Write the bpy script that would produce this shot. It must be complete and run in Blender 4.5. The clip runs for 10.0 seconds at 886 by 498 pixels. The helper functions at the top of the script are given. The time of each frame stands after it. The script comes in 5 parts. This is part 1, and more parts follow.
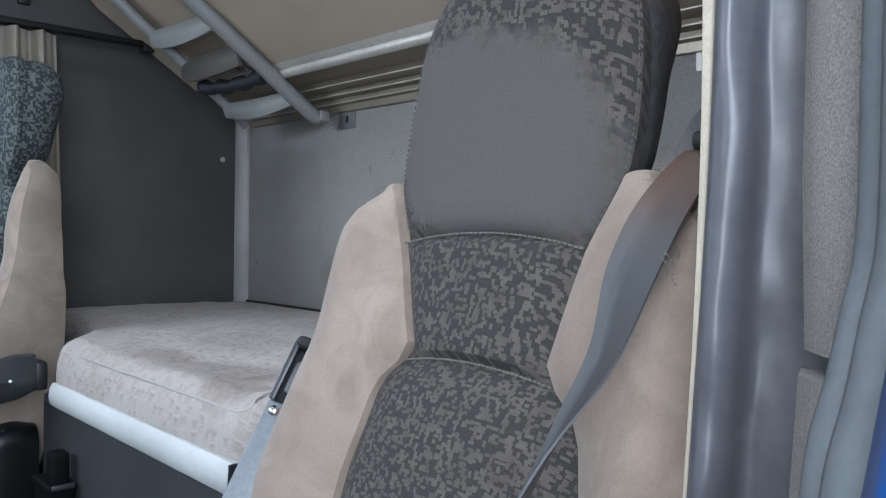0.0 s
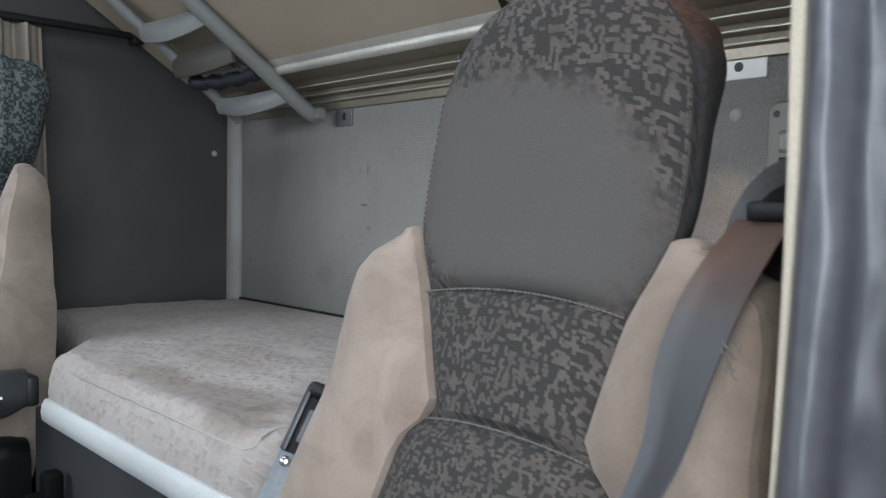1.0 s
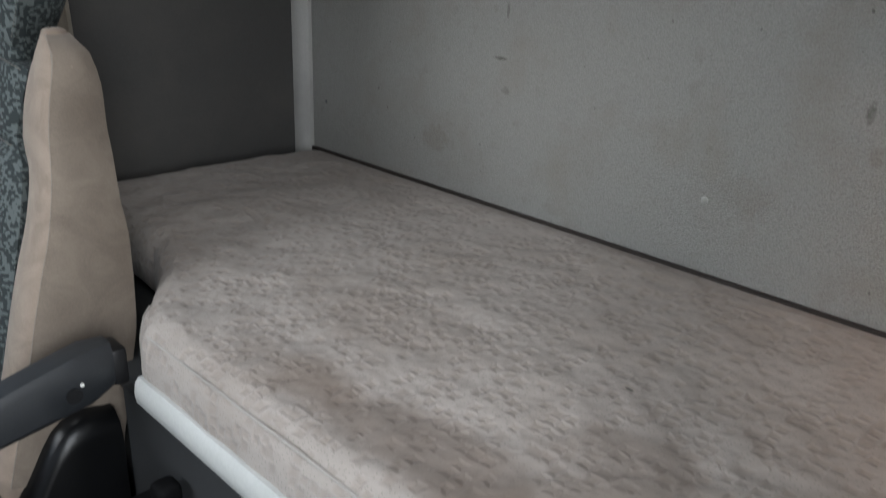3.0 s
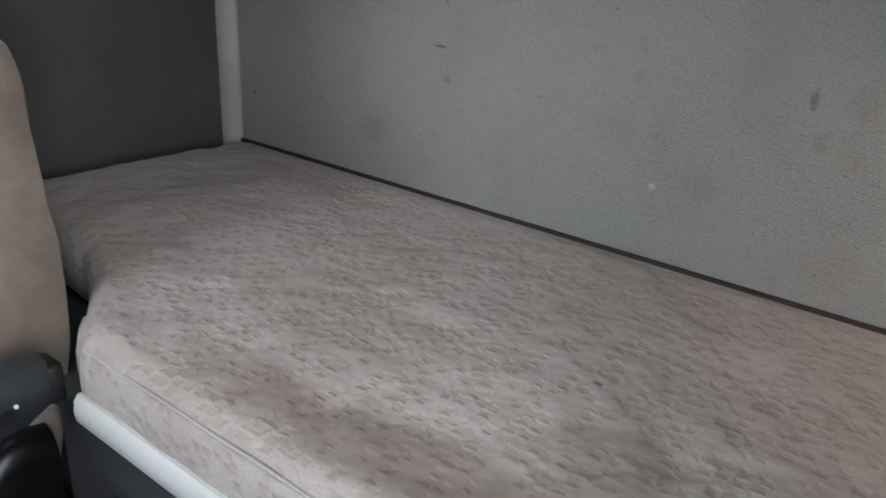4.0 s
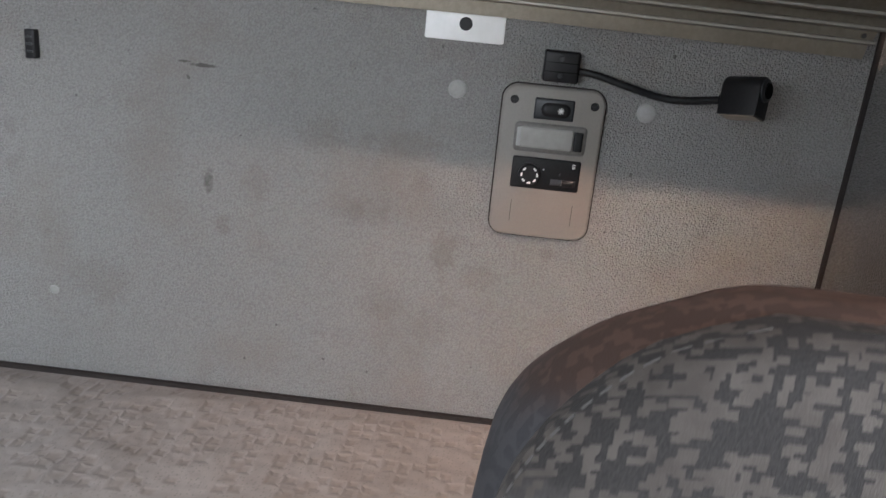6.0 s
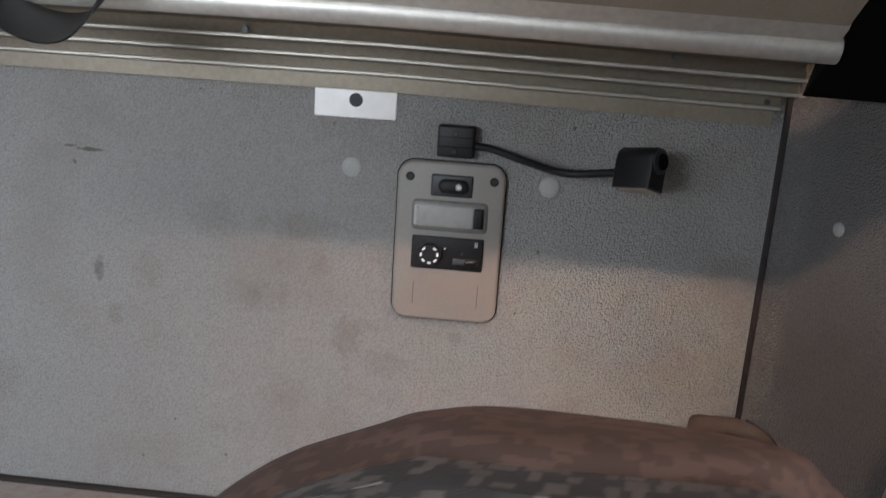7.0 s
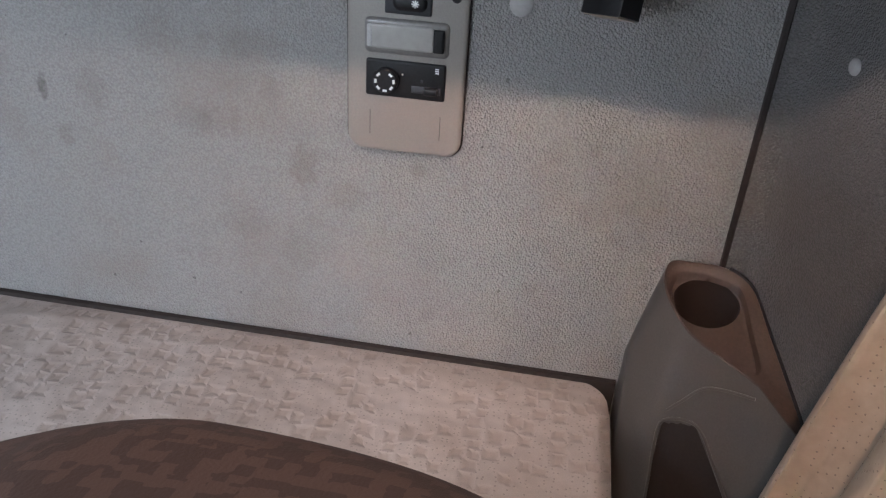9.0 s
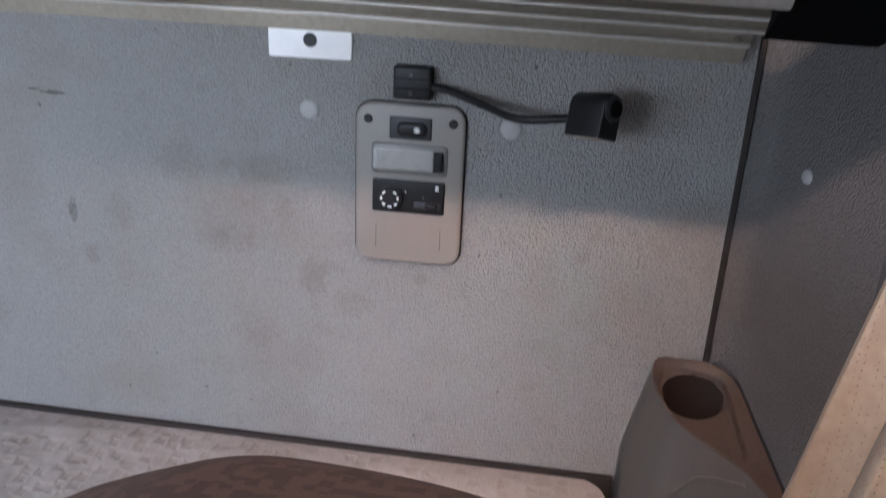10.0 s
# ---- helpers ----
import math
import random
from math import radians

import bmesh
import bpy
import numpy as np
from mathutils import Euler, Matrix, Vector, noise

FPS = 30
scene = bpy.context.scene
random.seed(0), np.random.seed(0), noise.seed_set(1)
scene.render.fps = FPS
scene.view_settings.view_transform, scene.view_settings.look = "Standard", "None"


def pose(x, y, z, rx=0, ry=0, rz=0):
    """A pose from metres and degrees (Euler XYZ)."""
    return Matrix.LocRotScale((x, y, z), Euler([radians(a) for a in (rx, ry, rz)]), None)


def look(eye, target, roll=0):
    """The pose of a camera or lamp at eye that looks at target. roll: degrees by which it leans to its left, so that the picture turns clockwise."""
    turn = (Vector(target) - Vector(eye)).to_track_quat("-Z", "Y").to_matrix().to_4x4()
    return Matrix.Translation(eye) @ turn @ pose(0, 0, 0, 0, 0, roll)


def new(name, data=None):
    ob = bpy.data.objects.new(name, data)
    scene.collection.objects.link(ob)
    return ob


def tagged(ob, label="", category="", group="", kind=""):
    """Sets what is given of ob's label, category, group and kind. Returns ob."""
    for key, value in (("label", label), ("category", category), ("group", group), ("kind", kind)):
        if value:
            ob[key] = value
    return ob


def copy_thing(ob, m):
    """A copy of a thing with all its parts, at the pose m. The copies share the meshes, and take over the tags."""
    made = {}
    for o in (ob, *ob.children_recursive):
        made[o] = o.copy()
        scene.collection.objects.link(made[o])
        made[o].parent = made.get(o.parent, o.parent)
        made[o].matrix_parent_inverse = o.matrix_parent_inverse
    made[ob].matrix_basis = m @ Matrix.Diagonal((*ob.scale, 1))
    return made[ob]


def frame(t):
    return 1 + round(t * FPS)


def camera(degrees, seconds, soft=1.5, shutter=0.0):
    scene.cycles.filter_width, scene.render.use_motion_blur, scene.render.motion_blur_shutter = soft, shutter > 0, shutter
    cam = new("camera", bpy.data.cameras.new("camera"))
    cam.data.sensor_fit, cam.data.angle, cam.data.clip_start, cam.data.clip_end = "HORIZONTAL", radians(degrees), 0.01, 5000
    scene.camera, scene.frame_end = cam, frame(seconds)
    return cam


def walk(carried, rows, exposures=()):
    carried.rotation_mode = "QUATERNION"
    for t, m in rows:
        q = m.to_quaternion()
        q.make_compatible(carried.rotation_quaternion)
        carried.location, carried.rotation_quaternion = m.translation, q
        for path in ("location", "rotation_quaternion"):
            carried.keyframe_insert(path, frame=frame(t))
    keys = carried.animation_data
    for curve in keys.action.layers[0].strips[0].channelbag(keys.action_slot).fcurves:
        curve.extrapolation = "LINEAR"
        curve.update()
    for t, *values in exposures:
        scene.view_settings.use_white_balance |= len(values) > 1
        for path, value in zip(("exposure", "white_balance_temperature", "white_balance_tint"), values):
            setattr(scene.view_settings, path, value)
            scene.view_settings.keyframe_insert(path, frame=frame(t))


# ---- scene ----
# ---- camera and walk ----
cam = camera(57.9, 10.0, soft=1.2, shutter=0.3)
PATH = [
    (0, (-1.293, -0.199, 1.175), (0.07, 1.264, 1.138), 0.9),
    (0.5, (-1.3, -0.198, 1.18), (0.079, 1.251, 1.156), 0.9),
    (1, (-1.289, -0.141, 1.247), (0.099, 1.295, 1.144), 1.1),
    (1.5, (-1.276, 0.021, 1.331), (0.104, 1.42, 0.96), 1.3),
    (2, (-1.243, 0.223, 1.366), (0.083, 1.536, 0.648), 2.2),
    (2.5, (-1.213, 0.381, 1.415), (0.054, 1.623, 0.491), 2.3),
    (3, (-1.192, 0.449, 1.461), (0.137, 1.759, 0.739), 2.2),
    (3.2, (-1.19, 0.458, 1.473), (0.146, 1.787, 0.804), 1.8),
    (4.3, (-1.205, 0.521, 1.454), (0.319, 1.488, 0.593), 2.9),
    (4.5, (-1.19, 0.52, 1.449), (0.369, 1.333, 0.495), 3.1),
    (5, (-1.1687, 0.4980, 1.4722), (0.5037, 0.9770, 0.4855), 4.38),
    (5.5, (-1.0813, 0.4873, 1.5123), (0.7759, 0.6499, 0.7881), 5.21),
    (6, (-1.0099, 0.4481, 1.5347), (0.8870, 0.5280, 0.9059), 5.54),
    (6.2, (-0.9946, 0.4350, 1.5535), (0.8954, 0.4850, 0.9014), 5.31),
    (7.3, (-0.9103, 0.2526, 1.5425), (1.0450, 0.4662, 1.1802), 3.48),
    (7.5, (-0.8885, 0.2149, 1.5533), (1.0443, 0.5454, 1.1595), 2.74),
    (8, (-0.8614, 0.1853, 1.5832), (0.9775, 0.6343, 0.9375), 2.55),
    (8.5, (-0.8406, 0.2000, 1.5904), (0.8748, 0.5603, 0.6272), 3.25),
    (9, (-0.8238, 0.2061, 1.5898), (0.8930, 0.4434, 0.5917), 3.70),
    (9.5, (-0.8424, 0.2088, 1.5970), (0.8836, 0.4418, 0.6139), 2.73),
    (10, (-0.8987, 0.2118, 1.6049), (0.9494, 0.4502, 0.8783), 2.67),
]
walk(cam, [(t, look(eye, target, roll)) for t, eye, target, roll in PATH],
     [(0.0, 0.28, 5780, 8), (1.0, 0.15, 6150, 8), (2.0, 0.18, 6500, 8), (2.5, 0.08, 6500, 8), (3.2, 0.02, 6500, 8), (4.5, 0.12, 6350, 10), (5.0, -0.14, 6350, 11), (5.7, 0.42, 6300, 12), (7.5, 0.5, 6120, 12), (8.5, 0.48, 5850, 13), (9.0, 0.66, 5880, 12), (10.0, 0.72, 5650, 14)])

# ---- world, sun, large lights ----
world = bpy.data.worlds.new("overcast_sky")
scene.world = world
world.use_nodes = True
wn = world.node_tree.nodes
sky = wn.new("ShaderNodeTexSky")
sky.sky_type = "NISHITA"
sky.sun_disc = False
sky.sun_elevation = radians(42)
sky.sun_rotation = radians(250)
world.node_tree.links.new(sky.outputs["Color"], wn["Background"].inputs["Color"])
wn["Background"].inputs["Strength"].default_value = 0.12


def lamp(name, kind, m, energy, color, size=None, size_y=None):
    d = bpy.data.lights.new(name, kind)
    d.energy, d.color = energy, color
    if kind == "AREA":
        d.shape, d.size, d.size_y = "RECTANGLE", size, size_y
    ob = new(name, d)
    ob.matrix_world = m
    return ob


sun = lamp("sun", "SUN", look((-6, -2, 5), (0, 0, 0)), 1.0, (1.0, 0.95, 0.88))
sun.data.angle = radians(20)
screen_light = lamp("windscreen_light", "AREA", look((-2.28, 1.38, 1.72), (0.0, 1.00, 1.05)), 5.6, (0.89, 0.94, 1.0), 1.2, 0.30)
screen_light.data.spread = radians(86)
lamp("door_light", "AREA", look((-1.52, -0.60, 1.35), (-0.80, 0.30, 1.15)), 34, (0.91, 0.95, 1.0), 0.8, 1.1)
lamp("passenger_window_light", "AREA", look((-1.4, 2.3, 1.4), (-0.35, 0.9, 1.15)), 2, (0.84, 0.93, 1.0), 0.65, 0.65)
# Unseen overhead source, added to brighten the mattress and lower wall.
roof_fill = lamp("roof_hatch_light", "AREA", look((-1.10, 0.92, 2.37), (-0.75, 1.05, 0.9)), 4.5, (0.95, 0.97, 1.0), 0.56, 0.56)
roof_fill.data.spread = radians(115)
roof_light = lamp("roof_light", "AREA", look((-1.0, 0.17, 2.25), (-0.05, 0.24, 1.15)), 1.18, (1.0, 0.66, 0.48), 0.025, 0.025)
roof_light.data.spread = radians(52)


# ---- materials ----
def mat(name, rough=0.6, metal=0.0):
    m = bpy.data.materials.new(name)
    m.use_nodes = True
    b = m.node_tree.nodes["Principled BSDF"]
    b.inputs["Roughness"].default_value = rough
    b.inputs["Metallic"].default_value = metal
    return m


def nd(m, kind, **kw):
    n = m.node_tree.nodes.new("ShaderNode" + kind)
    for k, v in kw.items():
        if k in n.inputs:
            n.inputs[k].default_value = v
    return n


def ln(m, a, b):
    m.node_tree.links.new(a, b)


def coords(m, scale=(1, 1, 1)):
    c = nd(m, "TexCoord")
    p = nd(m, "Mapping")
    p.inputs["Scale"].default_value = scale
    ln(m, c.outputs["Object"], p.inputs["Vector"])
    return p.outputs["Vector"]


def noise_tex(m, vec, scale, detail=3.0, rough=0.55):
    n = nd(m, "TexNoise", Scale=scale, Detail=detail, Roughness=rough)
    ln(m, vec, n.inputs["Vector"])
    return n.outputs["Fac"]


def ramp(m, fac, stops):
    r = nd(m, "ValToRGB")
    e = r.color_ramp.elements
    while len(e) < len(stops):
        e.new(0.5)
    for el, (p, c) in zip(e, stops):
        el.position, el.color = p, (*c, 1) if len(c) == 3 else c
    ln(m, fac, r.inputs["Fac"])
    return r.outputs["Color"]


def mixc(m, fac, a, b, mode="MIX"):
    x = m.node_tree.nodes.new("ShaderNodeMix")
    x.data_type, x.blend_type = "RGBA", mode
    for sock, v in ((x.inputs["Factor"], fac), (x.inputs["A"], a), (x.inputs["B"], b)):
        if isinstance(v, (int, float)):
            sock.default_value = v
        elif isinstance(v, tuple):
            sock.default_value = (*v, 1)
        else:
            ln(m, v, sock)
    return x.outputs["Result"]


def math_node(m, op, a, b=0.0, c=0.0):
    x = nd(m, "Math")
    x.operation = op
    for sock, v in zip(x.inputs, (a, b, c)):
        if isinstance(v, (int, float)):
            sock.default_value = v
        else:
            ln(m, v, sock)
    return x.outputs["Value"]


def bump(m, height, strength=0.3, distance=0.002):
    b = nd(m, "Bump", Strength=strength, Distance=distance)
    ln(m, height, b.inputs["Height"])
    ln(m, b.outputs["Normal"], m.node_tree.nodes["Principled BSDF"].inputs["Normal"])


def base(m, color):
    sock = m.node_tree.nodes["Principled BSDF"].inputs["Base Color"]
    if isinstance(color, tuple):
        sock.default_value = (*color, 1)
    else:
        ln(m, color, sock)


def xyz(m, vec):
    s = nd(m, "SeparateXYZ")
    ln(m, vec, s.inputs["Vector"])
    return s.outputs["X"], s.outputs["Y"], s.outputs["Z"]


def step(m, v, lo, hi):
    r = nd(m, "MapRange")
    r.interpolation_type = "SMOOTHSTEP"
    for sock, val in ((r.inputs["From Min"], lo), (r.inputs["From Max"], hi)):
        sock.default_value = val
    ln(m, v, r.inputs["Value"])
    return r.outputs["Result"]


def speckle(name, a, b, scale, rough=0.7, metal=0.0, relief=0.2, depth=0.001, stain=None, big=4.0):
    """Two-scale surface: fine grain between colours a and b, slow blotches, fine relief."""
    m = mat(name, rough, metal)
    v = coords(m)
    fine = noise_tex(m, v, scale, 4)
    slow = noise_tex(m, v, big, 5, 0.6)
    col = ramp(m, fine, [(0.3, a), (0.7, b)])
    dark = stain or tuple(0.72 * c for c in a)
    col = mixc(m, ramp(m, slow, [(0.45, (0, 0, 0)), (0.75, (0.6, 0.6, 0.6))]), col, dark)
    base(m, col)
    bump(m, fine, relief, depth)
    return m


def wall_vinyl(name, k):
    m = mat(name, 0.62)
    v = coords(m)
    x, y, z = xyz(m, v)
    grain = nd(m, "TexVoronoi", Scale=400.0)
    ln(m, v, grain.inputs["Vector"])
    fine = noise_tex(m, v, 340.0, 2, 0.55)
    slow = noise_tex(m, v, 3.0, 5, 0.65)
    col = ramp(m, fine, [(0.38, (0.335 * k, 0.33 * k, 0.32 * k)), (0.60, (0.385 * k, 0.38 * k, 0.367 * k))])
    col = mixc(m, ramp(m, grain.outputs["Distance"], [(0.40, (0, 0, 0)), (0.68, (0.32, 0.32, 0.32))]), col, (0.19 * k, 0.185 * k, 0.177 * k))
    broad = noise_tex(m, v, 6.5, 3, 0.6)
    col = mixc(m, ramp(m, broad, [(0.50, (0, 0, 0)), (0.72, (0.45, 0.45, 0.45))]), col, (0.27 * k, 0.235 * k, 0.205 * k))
    # hand marks and grime
    spots = noise_tex(m, v, 22.0, 2, 0.5)
    grime = math_node(m, "MULTIPLY", ramp(m, spots, [(0.62, (0, 0, 0)), (0.72, (1, 1, 1))]), ramp(m, slow, [(0.42, (0, 0, 0)), (0.6, (0.28, 0.28, 0.28))]))
    col = mixc(m, grime, col, (0.115, 0.099, 0.082))
    flecks = noise_tex(m, v, 75.0, 1, 0.5)
    col = mixc(m, ramp(m, flecks, [(0.77, (0, 0, 0)), (0.80, (0.7, 0.7, 0.7))]), col, (0.08, 0.075, 0.07))
    # scuffs and smudges at their places: (y, z, half width, half height, darkness)
    wobble = noise_tex(m, v, 90.0, 3)
    for my, mz, ry, rz, dark in ((0.815, 1.408, 0.020, 0.003, 0.8), (0.840, 1.411, 0.010, 0.002, 0.7), (0.808, 1.257, 0.007, 0.017, 0.6), (0.745, 1.262, 0.024, 0.028, 0.2), (1.486, 1.250, 0.020, 0.004, 0.75), (1.47, 1.19, 0.012, 0.008, 0.35), (0.96, 1.10, 0.05, 0.04, 0.18), (0.57, 1.115, 0.035, 0.04, 0.16), (0.50, 1.08, 0.03, 0.03, 0.15), (0.60, 1.24, 0.06, 0.025, 0.2), (1.66, 1.06, 0.05, 0.035, 0.3), (1.475, 1.34, 0.004, 0.018, 0.5), (0.66, 1.335, 0.035, 0.030, 0.2), (0.545, 1.335, 0.045, 0.022, 0.2), (0.525, 1.285, 0.020, 0.022, 0.18), (0.49, 1.195, 0.022, 0.034, 0.3), (0.44, 1.165, 0.030, 0.022, 0.18), (0.79, 1.20, 0.012, 0.02, 0.3)):
        ey = math_node(m, "DIVIDE", math_node(m, "SUBTRACT", y, my), ry)
        ez = math_node(m, "DIVIDE", math_node(m, "SUBTRACT", z, mz), rz)
        d2 = math_node(m, "ADD", math_node(m, "MULTIPLY", ey, ey), math_node(m, "MULTIPLY", ez, ez))
        d2 = math_node(m, "ADD", d2, math_node(m, "MULTIPLY_ADD", wobble, 2.4, -1.2))
        col = mixc(m, math_node(m, "MULTIPLY", step(m, d2, 1.1, 0.1), dark), col, (0.06, 0.054, 0.048) if rz < 0.02 else (0.135, 0.105, 0.082))
    base(m, col)
    h = math_node(m, "MULTIPLY_ADD", grain.outputs["Distance"], 0.8, math_node(m, "MULTIPLY", fine, 0.5))
    bump(m, math_node(m, "MULTIPLY", h, -1.0), 1.0, 0.003)
    return m


def mosaic(m, u, w, grids):
    """Woven blocks: cells of several grids switched on by chance, laid over each other."""
    out = None
    for a, h, off, share in grids:
        row = math_node(m, "FLOOR", math_node(m, "MULTIPLY_ADD", w, 1 / h, off))
        col = math_node(m, "FLOOR", math_node(m, "ADD", math_node(m, "MULTIPLY_ADD", u, 1 / a, off), math_node(m, "MULTIPLY", row, 0.37)))
        cv = nd(m, "CombineXYZ")
        ln(m, col, cv.inputs["X"])
        ln(m, row, cv.inputs["Y"])
        wn_ = nd(m, "TexWhiteNoise")
        wn_.noise_dimensions = "2D"
        ln(m, cv.outputs["Vector"], wn_.inputs["Vector"])
        val = math_node(m, "LESS_THAN", wn_.outputs["Value"], share)
        out = val if out is None else math_node(m, "MAXIMUM", out, val)
    return out


def seat_fabric(name, worn):
    """Charcoal jacquard with lighter woven blocks; the head panel is worn plain in its middle."""
    m = mat(name, 0.85)
    v = coords(m)
    x, y, z = xyz(m, v)
    jag = noise_tex(m, v, 1400.0, 1)
    u = math_node(m, "ADD", math_node(m, "MULTIPLY_ADD", x, 0.2, y), math_node(m, "MULTIPLY", jag, 0.0012))
    w = math_node(m, "ADD", math_node(m, "MULTIPLY_ADD", jag, 0.0012, z), math_node(m, "MULTIPLY", x, 0.9))
    blocks = mosaic(m, u, w, [(0.0064, 0.0034, 0.3, 0.18), (0.0034, 0.0066, 3.1, 0.20), (0.0042, 0.0042, 7.7, 0.17)])
    thread = noise_tex(m, coords(m, (1, 1.0, 0.4)), 1100.0, 2)
    tone = noise_tex(m, v, 60.0, 2)
    light = ramp(m, tone, [(0.3, (0.060, 0.052, 0.046)), (0.7, (0.088, 0.078, 0.069))])
    dark = ramp(m, thread, [(0.3, (0.025, 0.023, 0.022)), (0.7, (0.038, 0.035, 0.033))])
    col = mixc(m, blocks, dark, light)
    if worn:
        dy = math_node(m, "MULTIPLY", math_node(m, "ADD", math_node(m, "MULTIPLY_ADD", z, -0.30, y), -0.012 + 0.30 * 1.262), 7.0)
        dz = math_node(m, "MULTIPLY", math_node(m, "ADD", z, -1.262), 9.6)
        r = math_node(m, "ADD", math_node(m, "POWER", math_node(m, "ABSOLUTE", dy), 2.6), math_node(m, "POWER", math_node(m, "ABSOLUTE", dz), 2.6))
        r = math_node(m, "ADD", r, math_node(m, "MULTIPLY_ADD", noise_tex(m, v, 70.0, 3), 0.9, -0.45))
        r = math_node(m, "MULTIPLY_ADD", blocks, 0.25, r)
        plain = ramp(m, thread, [(0.3, (0.068, 0.063, 0.059)), (0.7, (0.084, 0.078, 0.073))])
        col = mixc(m, step(m, r, 1.2, 0.65), col, plain)
    base(m, col)
    bump(m, math_node(m, "ADD", thread, math_node(m, "MULTIPLY", blocks, 0.6)), 0.35, 0.0012)
    m.node_tree.nodes["Principled BSDF"].inputs["Specular IOR Level"].default_value = 0.2
    m.node_tree.nodes["Principled BSDF"].inputs["Sheen Weight"].default_value = 0.03
    return m


def head_cloth(name, dark, light, glow_share):
    """The headrest's side cloth: faint woven blocks, warm lamplight painted brown towards the crown."""
    m = mat(name, 0.85)
    v = coords(m)
    x, y, z = xyz(m, v)
    cells = nd(m, "TexVoronoi", Scale=190.0, Randomness=0.5)
    cells.distance = "CHEBYCHEV"
    ln(m, v, cells.inputs["Vector"])
    tone = nd(m, "SeparateColor")
    ln(m, cells.outputs["Color"], tone.inputs["Color"])
    blocks = math_node(m, "GREATER_THAN", tone.outputs["Red"], 0.55)
    thread = noise_tex(m, v, 800.0, 2)
    slow = noise_tex(m, v, 26.0, 3)
    a = ramp(m, thread, [(0.3, tuple(0.8 * c for c in dark)), (0.7, dark)])
    col = mixc(m, blocks, a, light)
    # Reddish lamplight on the crown, put into the cloth's colour.
    crown_glow = step(m, math_node(m, "ADD", math_node(m, "MULTIPLY_ADD", slow, 0.05, z), math_node(m, "MULTIPLY_ADD", x, 0.24, -0.012)), 1.392, 1.432)
    col = mixc(m, math_node(m, "MULTIPLY", crown_glow, glow_share), col, mixc(m, blocks, (0.036, 0.0175, 0.0105), (0.058, 0.030, 0.0195)))
    base(m, col)
    bump(m, thread, 0.3, 0.0008)
    return m


def suede_cloth(name, a, b, blot):
    """Brushed suede: soft light and dark strokes of the nap, brown soiling."""
    m = mat(name, 0.92)
    v = coords(m)
    warp = nd(m, "TexNoise", Scale=16.0, Detail=4.0, Roughness=0.55, Distortion=1.2)
    ln(m, v, warp.inputs["Vector"])
    soft = noise_tex(m, v, 6.0, 3, 0.5)
    fine = noise_tex(m, v, 420.0, 2)
    col = ramp(m, warp.outputs["Fac"], [(0.36, a), (0.62, b)])
    col = mixc(m, ramp(m, soft, [(0.46, (0, 0, 0)), (0.68, (0.6, 0.6, 0.6))]), col, blot)
    col = mixc(m, 0.05, col, ramp(m, fine, [(0.35, (0.1, 0.08, 0.06)), (0.65, (0.5, 0.42, 0.34))]))
    base(m, col)
    bump(m, math_node(m, "ADD", warp.outputs["Fac"], math_node(m, "MULTIPLY", fine, 0.15)), 0.2, 0.003)
    m.node_tree.nodes["Principled BSDF"].inputs["Sheen Weight"].default_value = 0.12
    return m


